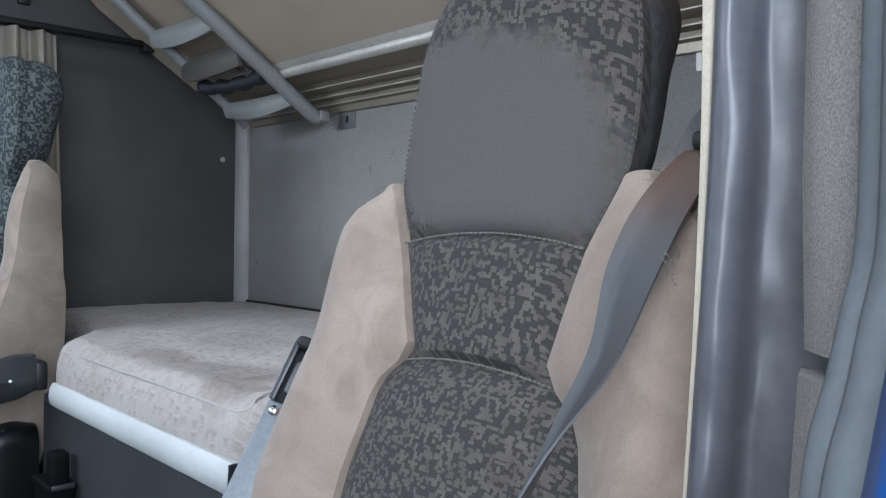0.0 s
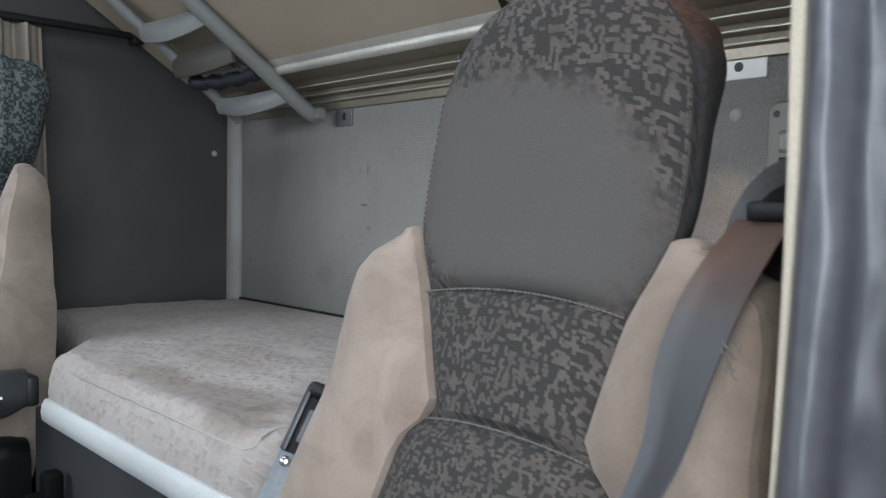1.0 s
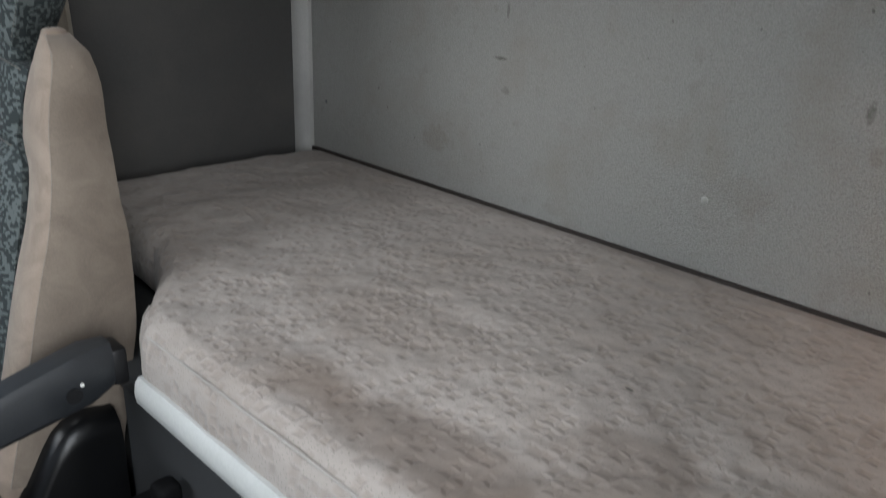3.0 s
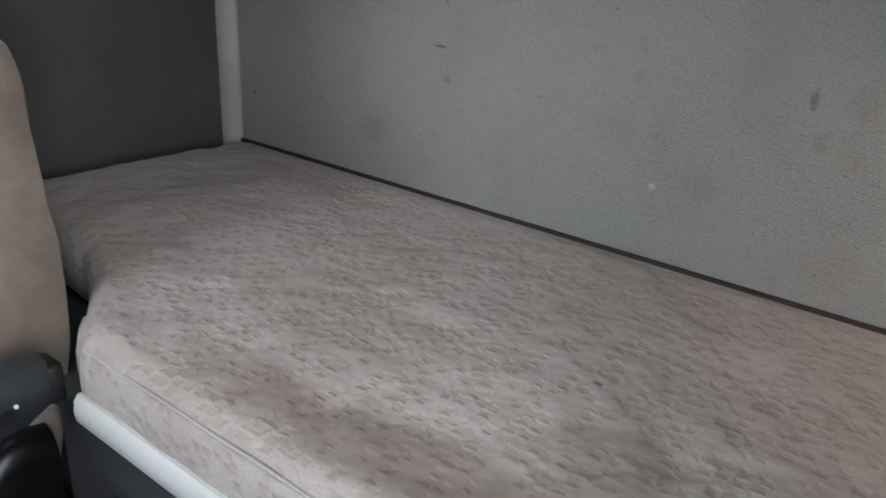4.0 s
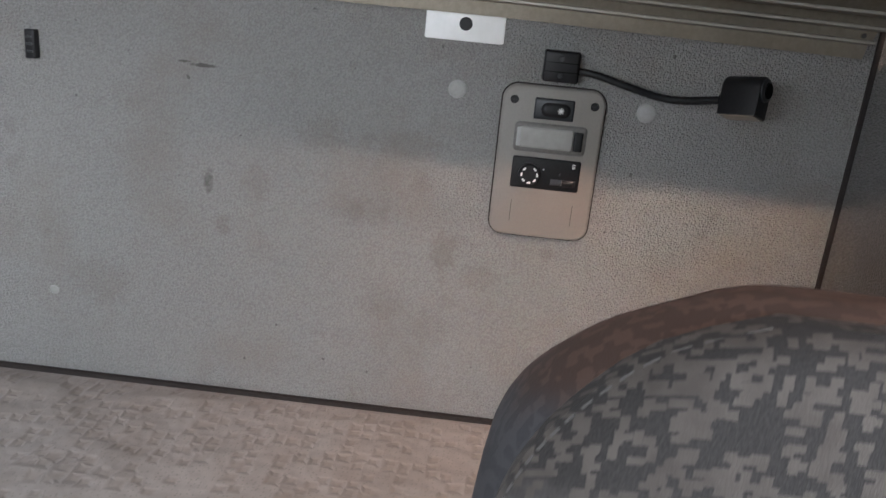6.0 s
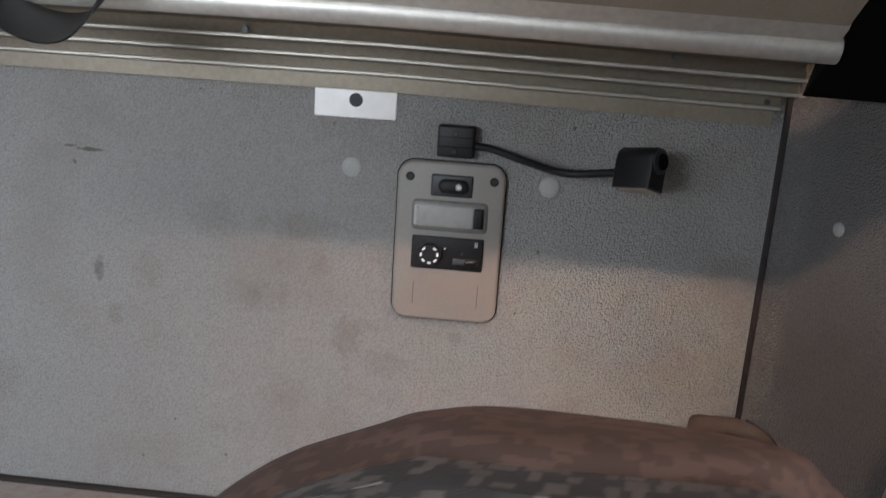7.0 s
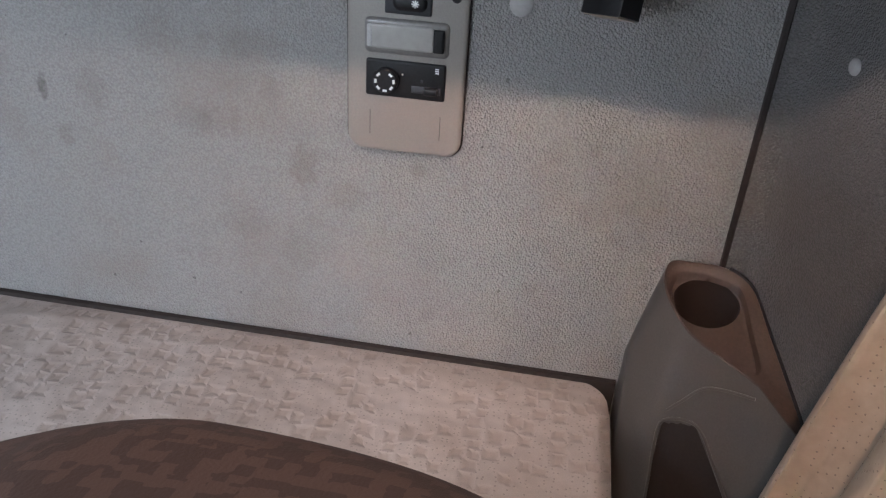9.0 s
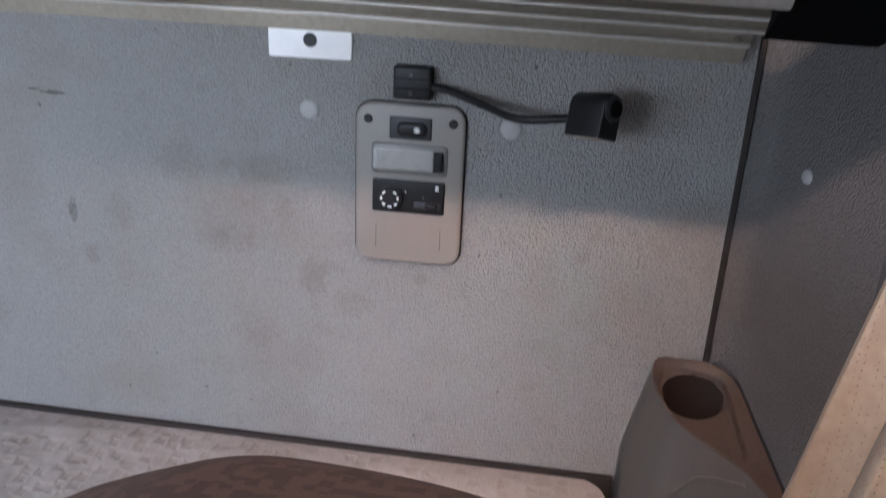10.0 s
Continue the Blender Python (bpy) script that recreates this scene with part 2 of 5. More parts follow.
def mattress_fabric():
    m = mat("greige_crinkled_jacquard", 0.9)
    v = coords(m)
    warp = nd(m, "TexNoise", Scale=42.0, Detail=0.0)
    ln(m, v, warp.inputs["Vector"])
    off = nd(m, "VectorMath")
    off.operation = "MULTIPLY_ADD"
    ln(m, warp.outputs["Color"], off.inputs[0])
    off.inputs[1].default_value = (0.006, 0.006, 0.006)
    ln(m, v, off.inputs[2])
    x, y, z = xyz(m, off.outputs["Vector"])
    flat_uv = nd(m, "CombineXYZ")
    ln(m, y, flat_uv.inputs["X"])
    ln(m, math_node(m, "ADD", z, x), flat_uv.inputs["Y"])
    # smooth sunken patches between puffed, pricked ground
    dip = None
    for scale, share, shift in ((54.0, 0.42, 0.0), (42.0, 0.24, 3.3)):
        cells = nd(m, "TexVoronoi", Scale=scale, Randomness=0.62)
        cells.voronoi_dimensions, cells.distance = "2D", "CHEBYCHEV"
        mv = nd(m, "Mapping")
        mv.inputs["Location"].default_value = (shift, shift, 0)
        ln(m, flat_uv.outputs["Vector"], mv.inputs["Vector"])
        ln(m, mv.outputs["Vector"], cells.inputs["Vector"])
        tone = nd(m, "SeparateColor")
        ln(m, cells.outputs["Color"], tone.inputs["Color"])
        one = math_node(m, "MULTIPLY", math_node(m, "LESS_THAN", tone.outputs["Red"], share), step(m, cells.outputs["Distance"], 0.56, 0.14))
        dip = one if dip is None else math_node(m, "MAXIMUM", dip, one)
    dots = nd(m, "TexVoronoi", Scale=150.0, Randomness=0.8)
    dots.voronoi_dimensions = "2D"
    ln(m, flat_uv.outputs["Vector"], dots.inputs["Vector"])
    pick = nd(m, "SeparateColor")
    ln(m, dots.outputs["Color"], pick.inputs["Color"])
    pin = math_node(m, "MULTIPLY", math_node(m, "LESS_THAN", dots.outputs["Distance"], 0.17), math_node(m, "GREATER_THAN", pick.outputs["Red"], 0.35))
    pin = math_node(m, "MULTIPLY", pin, math_node(m, "SUBTRACT", 1.0, dip))
    fine = noise_tex(m, v, 700.0, 3)
    slow = noise_tex(m, v, 4.5, 4, 0.6)
    a = ramp(m, fine, [(0.3, (0.288, 0.256, 0.235)), (0.7, (0.325, 0.291, 0.268))])
    b = ramp(m, fine, [(0.3, (0.257, 0.223, 0.201)), (0.7, (0.288, 0.252, 0.229))])
    col = mixc(m, dip, a, b)
    col = mixc(m, math_node(m, "MULTIPLY", pin, 0.38), col, (0.068, 0.0612, 0.0544))
    col = mixc(m, ramp(m, slow, [(0.45, (0, 0, 0)), (0.72, (0.42, 0.42, 0.42))]), col, (0.190, 0.150, 0.123))
    # soiled band along the front edge where people sit: (x, y, half x, half y, darkness), from the mattress's middle
    wob = math_node(m, "MULTIPLY_ADD", noise_tex(m, v, 11.0, 4), 3.0, -1.5)
    px, py, pz = xyz(m, v)
    for mx, my, rx, ry, dark in ((-0.295, -0.12, 0.06, 0.26, 0.7), (-0.20, -0.33, 0.10, 0.10, 0.55), (-0.12, 0.1, 0.08, 0.2, 0.35), (-0.33, -0.28, 0.05, 0.09, 0.6), (-0.305, 0.08, 0.05, 0.12, 0.5), (-0.245, -0.49, 0.04, 0.03, 0.35)):
        ex = math_node(m, "DIVIDE", math_node(m, "SUBTRACT", px, mx), rx)
        ey = math_node(m, "DIVIDE", math_node(m, "SUBTRACT", py, my), ry)
        d2 = math_node(m, "ADD", math_node(m, "ADD", math_node(m, "MULTIPLY", ex, ex), math_node(m, "MULTIPLY", ey, ey)), wob)
        col = mixc(m, math_node(m, "MULTIPLY", step(m, d2, 1.5, 0.0), dark), col, (0.150, 0.116, 0.094))
    # small dark flecks
    for mx, my, rx, ry in ((-0.04, -0.23, 0.0028, 0.006), (-0.386, -0.395, 0.006, 0.007)):
        ex = math_node(m, "DIVIDE", math_node(m, "SUBTRACT", px, mx), rx)
        ey = math_node(m, "DIVIDE", math_node(m, "SUBTRACT", py, my), ry)
        d2 = math_node(m, "ADD", math_node(m, "MULTIPLY", ex, ex), math_node(m, "MULTIPLY", ey, ey))
        col = mixc(m, math_node(m, "MULTIPLY", step(m, d2, 1.2, 0.6), 0.85), col, (0.03, 0.026, 0.024))
    base(m, col)
    h = math_node(m, "MULTIPLY", dip, -0.8)
    puff = nd(m, "TexNoise", Scale=60.0, Detail=0.0, Roughness=0.45, Distortion=0.0)
    ln(m, flat_uv.outputs["Vector"], puff.inputs["Vector"])
    h = math_node(m, "ADD", h, math_node(m, "MULTIPLY", puff.outputs["Fac"], 0.8))
    h = math_node(m, "SUBTRACT", h, math_node(m, "MULTIPLY", pin, 0.5))
    bump(m, math_node(m, "ADD", h, math_node(m, "MULTIPLY", fine, 0.15)), 0.6, 0.004)
    m.node_tree.nodes["Principled BSDF"].inputs["Sheen Weight"].default_value = 0.1
    return m


def perforated_cream():
    m = mat("cream_perforated_leatherette", 0.5)
    v = coords(m)
    n = noise_tex(m, v, 120.0, 3)
    slow = noise_tex(m, v, 9.0, 3)
    col = ramp(m, n, [(0.3, (0.313, 0.245, 0.177)), (0.7, (0.374, 0.299, 0.218))])
    col = mixc(m, ramp(m, slow, [(0.45, (0, 0, 0)), (0.75, (0.5, 0.5, 0.5))]), col, (0.245, 0.17, 0.116))
    p = nd(m, "Mapping")
    p.inputs["Scale"].default_value = (240, 240, 240)
    p.inputs["Rotation"].default_value = (0, radians(45), 0)
    ln(m, v, p.inputs["Vector"])
    vo = nd(m, "TexVoronoi", Scale=1.0, Randomness=0.12)
    ln(m, p.outputs["Vector"], vo.inputs["Vector"])
    hole = math_node(m, "LESS_THAN", vo.outputs["Distance"], 0.17)
    col = mixc(m, math_node(m, "MULTIPLY", hole, 0.55), col, (0.0612, 0.0408, 0.0272))
    base(m, col)
    bump(m, math_node(m, "SUBTRACT", n, hole), 0.3, 0.0008)
    return m


def webbing():
    m = mat("grey_woven_webbing", 0.55)
    v = coords(m, (1, 1, 1))
    x, y, z = xyz(m, v)
    rib = nd(m, "TexWave", Scale=620.0, Distortion=0.4)
    rib.bands_direction = "Z"
    ln(m, v, rib.inputs["Vector"])
    slow = noise_tex(m, v, 20.0, 3)
    col = ramp(m, rib.outputs["Fac"], [(0.2, (0.0422, 0.0442, 0.0483)), (0.8, (0.0626, 0.0646, 0.0694))])
    rust = math_node(m, "MULTIPLY", step(m, z, 0.555, 0.635), 0.85)
    col = mixc(m, rust, col, (0.109, 0.0578, 0.0374))
    base(m, mixc(m, ramp(m, slow, [(0.5, (0, 0, 0)), (0.8, (0.4, 0.4, 0.4))]), col, (0.0204, 0.0204, 0.0218)))
    bump(m, rib.outputs["Fac"], 0.3, 0.0008)
    return m


M = {
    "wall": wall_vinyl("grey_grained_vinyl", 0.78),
    # Same vinyl as the rear wall, darkened to stand in for corner shade.
    "corner": wall_vinyl("shaded_grained_vinyl", 0.37),
    # Side wall vinyl, set below the rear wall's colour to stand for shade.
    "side": speckle("shaded_grey_vinyl", (0.0782, 0.0796, 0.0816), (0.105, 0.107, 0.109), 430, 0.6, 0, 0.35, 0.001, (0.129, 0.122, 0.112)),
    # Darker again: light falling off at the passenger end, put into colour.
    "sidedark": speckle("shade_darkened_vinyl", (0.0422, 0.0408, 0.0394), (0.0571, 0.0551, 0.053), 430, 0.7, 0, 0.35, 0.001, (0.0816, 0.0748, 0.068)),
    "mattress": mattress_fabric(),
    "mattresspipe": speckle("pale_greige_piping", (0.286, 0.265, 0.248), (0.34, 0.32, 0.299), 400, 0.9, 0, 0.2, 0.0006),
    "suede": suede_cloth("beige_suede", (0.190, 0.147, 0.116), (0.255, 0.202, 0.162), (0.160, 0.116, 0.088)),
    "suede_side": suede_cloth("taupe_suede", (0.136, 0.109, 0.0864), (0.178, 0.145, 0.116), (0.105, 0.0802, 0.0626)),
    "headcloth": head_cloth("charcoal_head_cloth", (0.034, 0.034, 0.037), (0.042, 0.041, 0.044), 0.85),
    "tealcloth": head_cloth("teal_grey_head_cloth", (0.017, 0.0238, 0.0255), (0.0808, 0.0952, 0.0952), 0.0),
    "pattern": seat_fabric("charcoal_block_jacquard", False),
    "worn": seat_fabric("charcoal_block_jacquard_worn", True),
    "plain": speckle("charcoal_plain_weave", (0.0204, 0.0204, 0.0231), (0.034, 0.034, 0.0367), 700, 0.85, 0, 0.3, 0.0008, (0.0204, 0.0177, 0.0163)),
    "thread": mat("pale_stitching", 0.7),
    "rimthread": mat("grey_rim_stitching", 0.7),
    "black": speckle("black_moulded_plastic", (0.0072, 0.0072, 0.0081), (0.0126, 0.0126, 0.0135), 350, 0.45, 0, 0.12, 0.0005),
    "armplastic": speckle("slate_grey_plastic", (0.0165, 0.0185, 0.0215), (0.026, 0.0285, 0.032), 500, 0.4, 0, 0.1, 0.0004),
    "greyplastic": speckle("warm_grey_moulded_plastic", (0.204, 0.189, 0.17), (0.236, 0.218, 0.196), 600, 0.5, 0, 0.12, 0.0004, (0.224, 0.192, 0.16)),
    "pocket": speckle("taupe_moulded_plastic", (0.0600, 0.0575, 0.0525), (0.0750, 0.0722, 0.0665), 500, 0.42, 0, 0.08, 0.0004, (0.085, 0.066, 0.052)),
    "navy": speckle("dark_navy_webbing", (0.0082, 0.0095, 0.015), (0.015, 0.017, 0.0245), 300, 0.7, 0, 0.2, 0.0008),
    "inner": speckle("mid_grey_plastic", (0.068, 0.068, 0.0714), (0.0918, 0.0918, 0.0952), 400, 0.45, 0, 0.1, 0.0004),
    # Brown of the warm lamp's bounce, put into the rim's base colour.
    "pocketrim": speckle("brown_bounce_lit_rim", (0.038, 0.0235, 0.0165), (0.055, 0.035, 0.0255), 300, 0.5, 0, 0.1, 0.0005),
    "lipalu": speckle("pale_taupe_lip", (0.38, 0.356, 0.314), (0.456, 0.432, 0.38), 200, 0.45, 0.35, 0.05, 0.0003),
    # Blacker than real plastic: shade around bin and tray is in the colour.
    "deepblack": speckle("black_grained_plastic", (0.0028, 0.0029, 0.0032), (0.0046, 0.0047, 0.0052), 420, 0.7, 0, 0.15, 0.0006),
    "gloss": speckle("black_glossy_plastic", (0.0028, 0.0029, 0.0033), (0.0046, 0.0048, 0.0054), 420, 0.32, 0, 0.10, 0.0005),
    # Joint rubber, and also the dark of shaded gaps built as strips.
    "joint": speckle("brown_black_joint_and_shade", (0.0144, 0.0099, 0.0081), (0.0234, 0.0171, 0.0144), 300, 0.7, 0, 0.1, 0.0005),
    "lensrim": speckle("clear_grey_lamp_rim", (0.136, 0.129, 0.119), (0.17, 0.163, 0.15), 300, 0.3, 0, 0.05, 0.0003),
    # Near-black brown: recess shade and warm bounce put into the colour.
    "pocketin": speckle("brown_shaded_recess", (0.015, 0.0102, 0.0075), (0.0231, 0.0156, 0.0116), 300, 0.5, 0, 0.1, 0.0005),
    "alu": speckle("brushed_silver_aluminium", (0.64, 0.62, 0.57), (0.75, 0.73, 0.68), 120, 0.48, 0.7, 0.05, 0.0003),
    "paintalu": speckle("pale_silver_painted_rail", (0.440, 0.450, 0.440), (0.50, 0.508, 0.497), 200, 0.52, 0.12, 0.05, 0.0003),
    "olive": speckle("anodised_taupe_aluminium", (0.262, 0.230, 0.183), (0.325, 0.286, 0.228), 160, 0.42, 0.55, 0.05, 0.0003),
    "ladder": speckle("grey_painted_tube", (0.184, 0.19, 0.19), (0.224, 0.231, 0.231), 200, 0.45, 0.1, 0.05, 0.0004),
    "bunkboard": speckle("beige_bunk_board", (0.272, 0.228, 0.177), (0.313, 0.262, 0.204), 300, 0.7, 0, 0.15, 0.0006, (0.224, 0.184, 0.136)),
    "felt": speckle("grey_brown_felt", (0.15, 0.139, 0.130), (0.29, 0.27, 0.255), 850, 0.95, 0, 0.6, 0.0018),
    "rubber": speckle("grey_rubber_seal", (0.116, 0.129, 0.139), (0.15, 0.163, 0.177), 150, 0.5, 0, 0.1, 0.0005),
    "blue": mat("blue_cab_paint", 0.3),
    "satin": speckle("dark_grey_satin_lining", (0.0714, 0.0734, 0.0843), (0.0986, 0.101, 0.114), 90, 0.40, 0, 0.15, 0.001, (0.0408, 0.0408, 0.0476)),
    "cream": perforated_cream(),
    "piping": speckle("cream_piping_cord", (0.326, 0.292, 0.231), (0.408, 0.36, 0.292), 500, 0.8, 0, 0.4, 0.0008),
    "tunnel": speckle("brown_grey_carpet", (0.0408, 0.0347, 0.0292), (0.0782, 0.0673, 0.0564), 380, 0.95, 0, 0.6, 0.002, (0.0306, 0.0258, 0.0218)),
    "basepanel": speckle("charcoal_base_panel", (0.0218, 0.0231, 0.0245), (0.034, 0.0354, 0.0374), 420, 0.7, 0, 0.35, 0.001),
    "webbing": webbing(),
    "white": speckle("white_painted_steel", (0.82, 0.82, 0.8), (0.88, 0.88, 0.865), 90, 0.4, 0, 0.03, 0.0003, (0.66, 0.64, 0.6)),
    "cap": speckle("pale_grey_plug", (0.345, 0.341, 0.33), (0.405, 0.398, 0.386), 300, 0.5, 0, 0.05, 0.0003),
    "bracket": speckle("grey_steel_bracket", (0.128, 0.132, 0.14), (0.176, 0.18, 0.188), 150, 0.5, 0.2, 0.05, 0.0003),
    "orange": mat("orange_release_button", 0.4),
    "print": mat("white_print", 0.5),
    "lens": speckle("frosted_lamp_lens", (0.30, 0.29, 0.27), (0.36, 0.35, 0.33), 60, 0.25, 0, 0.05, 0.0003),
    "lampglass": speckle("amber_grey_lamp_glass", (0.26, 0.21, 0.155), (0.33, 0.27, 0.2), 60, 0.3, 0, 0.05, 0.0003),
    "roof": speckle("roof_lining", (0.163, 0.156, 0.146), (0.204, 0.197, 0.184), 400, 0.9, 0, 0.3, 0.001),
    "beigecurtain": speckle("beige_curtain_cloth", (0.245, 0.214, 0.177), (0.299, 0.265, 0.224), 300, 0.85, 0, 0.2, 0.0008),
    "asphalt": speckle("yard_asphalt", (0.04, 0.04, 0.042), (0.065, 0.065, 0.067), 60, 0.9, 0, 0.4, 0.004, None, 0.6),
    "steel": speckle("grey_steel_bar", (0.136, 0.153, 0.163), (0.184, 0.197, 0.207), 150, 0.4, 0.3, 0.05, 0.0004),
    "chrome": mat("rivet_steel", 0.25, 1.0),
}
for dull, level in (("black", 0.3), ("basepanel", 0.2), ("plain", 0.3), ("deepblack", 0.07), ("gloss", 0.3)):
    M[dull].node_tree.nodes["Principled BSDF"].inputs["Specular IOR Level"].default_value = level
base(M["thread"], (0.125, 0.115, 0.105))
base(M["rimthread"], (0.07, 0.065, 0.06))
base(M["blue"], (0.008, 0.075, 0.29))
base(M["orange"], (0.75, 0.16, 0.05))
base(M["print"], (0.75, 0.75, 0.73))
base(M["chrome"], (0.7, 0.7, 0.7))


# ---- building helpers ----
def mesh_object(name, bm, material, smooth=True):
    me = bpy.data.meshes.new(name)
    bmesh.ops.recalc_face_normals(bm, faces=bm.faces)
    if smooth:
        for f in bm.faces:
            f.smooth = True
        for e in bm.edges:
            if len(e.link_faces) == 2 and e.calc_face_angle(0) > radians(38):
                e.smooth = False
    bm.to_mesh(me)
    bm.free()
    me.materials.append(M[material])
    return new(name, me)


def thing(name, at, label, category, group=""):
    ob = new(name)
    ob.empty_display_size = 0.05
    ob.location = at
    ob["home"] = list(at)
    return tagged(ob, label, category, group)


def part(name, bm, material, parent, label="", smooth=True):
    """A mesh, given in world places, as a part of a thing or of a part."""
    top = parent
    while top.parent:
        top = top.parent
    bmesh.ops.translate(bm, verts=bm.verts, vec=-Vector(top["home"]))
    ob = mesh_object(name, bm, material, smooth)
    ob.parent = parent
    return tagged(ob, label)


def single(name, bm, material, label, category, kind="", smooth=True, group=""):
    return tagged(mesh_object(name, bm, material, smooth), label, category, group, kind)


def add(bm, other):
    tmp = bpy.data.meshes.new("tmp")
    other.to_mesh(tmp)
    other.free()
    bm.from_mesh(tmp)
    bpy.data.meshes.remove(tmp)
    return bm


def box(x0, x1, y0, y1, z0, z1, r=0.0, seg=2):
    bm = bmesh.new()
    bmesh.ops.create_cube(bm, size=1)
    for v in bm.verts:
        v.co = ((x0 + x1) / 2 + v.co.x * (x1 - x0), (y0 + y1) / 2 + v.co.y * (y1 - y0), (z0 + z1) / 2 + v.co.z * (z1 - z0))
    if r > 0:
        bmesh.ops.bevel(bm, geom=list(bm.edges), offset=r, segments=seg, profile=0.5, affect="EDGES")
    return bm


def loft(rings, closed=True, caps=True):
    """Skin over rings of equal length."""
    bm = bmesh.new()
    vs = [[bm.verts.new(p) for p in ring] for ring in rings]
    n = len(vs[0])
    for a, b in zip(vs, vs[1:]):
        for i in range(n if closed else n - 1):
            j = (i + 1) % n
            bm.faces.new((a[i], a[j], b[j], b[i]))
    if caps and closed:
        bm.faces.new(vs[0][::-1])
        bm.faces.new(vs[-1])
    return bm


def tube(points, radius, n=10, flat=1.0, up=(0, 0, 1)):
    """A round or oval tube along points; radius one number or one for each point."""
    pts = [Vector(p) for p in points]
    rings = []
    for i, p in enumerate(pts):
        d = (pts[min(i + 1, len(pts) - 1)] - pts[max(i - 1, 0)]).normalized()
        s = d.cross(Vector(up))
        s = s.normalized() if s.length > 1e-4 else Vector((1, 0, 0))
        u = s.cross(d).normalized()
        r = radius[i] if isinstance(radius, (list, tuple)) else radius
        rings.append([p + s * (r * math.cos(2 * math.pi * k / n)) + u * (r * flat * math.sin(2 * math.pi * k / n)) for k in range(n)])
    return loft(rings)


def smooth_path(points, n=8):
    """Points along a Catmull-Rom curve through the given ones."""
    p = [Vector(q) for q in points]
    p = [p[0] * 2 - p[1], *p, p[-1] * 2 - p[-2]]
    out = []
    for i in range(1, len(p) - 2):
        for k in range(n):
            t = k / n
            a, b, c, d = p[i - 1], p[i], p[i + 1], p[i + 2]
            out.append(0.5 * (2 * b + (c - a) * t + (2 * a - 5 * b + 4 * c - d) * t * t + (3 * b - a - 3 * c + d) * t ** 3))
    return [*out, p[-2]]


def interp(table, v):
    """Smooth reading of a short table of (at, value)."""
    xs = [a for a, _ in table]
    if v <= xs[0]:
        return table[0][1]
    for (a, p), (b, q) in zip(table, table[1:]):
        if v <= b:
            t = (v - a) / (b - a)
            return p + (q - p) * t
    return table[-1][1]


def eased(table, v, w=0.014):
    """A table read with its corners rounded off."""
    return sum(interp(table, v + w * (k - 3) / 3) for k in range(7)) / 7


def rounded(w, h, r, n=5):
    """Outline of a rounded rectangle about the origin."""
    out = []
    for cx, cy, a0 in ((w / 2 - r, h / 2 - r, 0), (-w / 2 + r, h / 2 - r, 90), (-w / 2 + r, -h / 2 + r, 180), (w / 2 - r, -h / 2 + r, 270)):
        for k in range(n + 1):
            a = radians(a0 + 90 * k / n)
            out.append((cx + r * math.cos(a), cy + r * math.sin(a)))
    return out


def plate(y, z, w, h, x_back, x_front, r, edge=0.0015):
    """A rounded plate lying on the rear wall, from x_back to x_front, with an eased edge."""
    rings = []
    for x, k in ((x_back, 0), (x_front + edge, 0), (x_front + edge * 0.3, edge * 0.7), (x_front, edge * 1.6)):
        rings.append([(x, y + a, z + b) for a, b in rounded(w - 2 * k, h - 2 * k, max(r - k, 0.0004))])
    return loft(rings)


def disc(y, z, r, x_back, x_front, n=20, edge=0.001):
    return loft([[(x, y + (r - k) * math.cos(2 * math.pi * i / n), z + (r - k) * math.sin(2 * math.pi * i / n)) for i in range(n)]
                 for x, k in ((x_back, 0), (x_front + edge, 0), (x_front, edge))])


def dome(y, z, r, height, n=20):
    return loft([[(-height * math.sin(a) - 0.0005, y + r * math.cos(a) * math.cos(2 * math.pi * i / n), z + r * math.cos(a) * math.sin(2 * math.pi * i / n)) for i in range(n)]
                 for a in [radians(q) for q in (0, 18, 36, 54, 72, 86)]])


def wall_with_hole(axis, a0, a1, u0, u1, z0, z1, hole):
    """A wall slab between a0 and a1 on the axis, over u0..u1 and z0..z1, with a rectangular opening."""
    bm = bmesh.new()
    hu0, hu1, hz0, hz1 = hole
    for p, q, r, s in ((u0, hu0, z0, z1), (hu1, u1, z0, z1), (hu0, hu1, z0, hz0), (hu0, hu1, hz1, z1)):
        if q - p > 0.001 and s - r > 0.001:
            add(bm, box(a0, a1, p, q, r, s) if axis == "x" else box(p, q, a0, a1, r, s))
    return bm


# ---- the cab's shell ----
single("ground", box(-60, 60, -60, 60, -1.5, -1.35), "asphalt", "grey asphalt yard under the lorry", "ground", "structure", False)
single("floor", box(-2.3, 0.0, -0.16, 2.25, -0.06, 0.0), "tunnel", "brown-grey carpeted cab floor", "floor", "structure", False)
single("wall_rear", box(0.0, 0.05, -0.004, 2.25, 0.0, 2.35), "wall", "grey grained vinyl rear cab wall, stained and scuffed", "wall", "structure", False)
single("wall_passenger_side", wall_with_hole("y", 2.15, 2.2, -2.3, 0.0, 0.0, 2.35, (-1.75, -1.02, 1.0, 1.75)), "sidedark", "grey vinyl cab side wall with a window, darkened for shade", "wall", "structure", False)
single("wall_driver_side", box(-0.93, -0.09, -0.14, -0.09, 0.0, 2.35), "side", "grey grained vinyl cab side wall behind the door", "wall", "structure", False)
single("wall_door_header", box(-2.3, -0.93, -0.14, -0.09, 1.98, 2.35), "side", "grey lining above the driver's door opening", "wall", "structure", False)
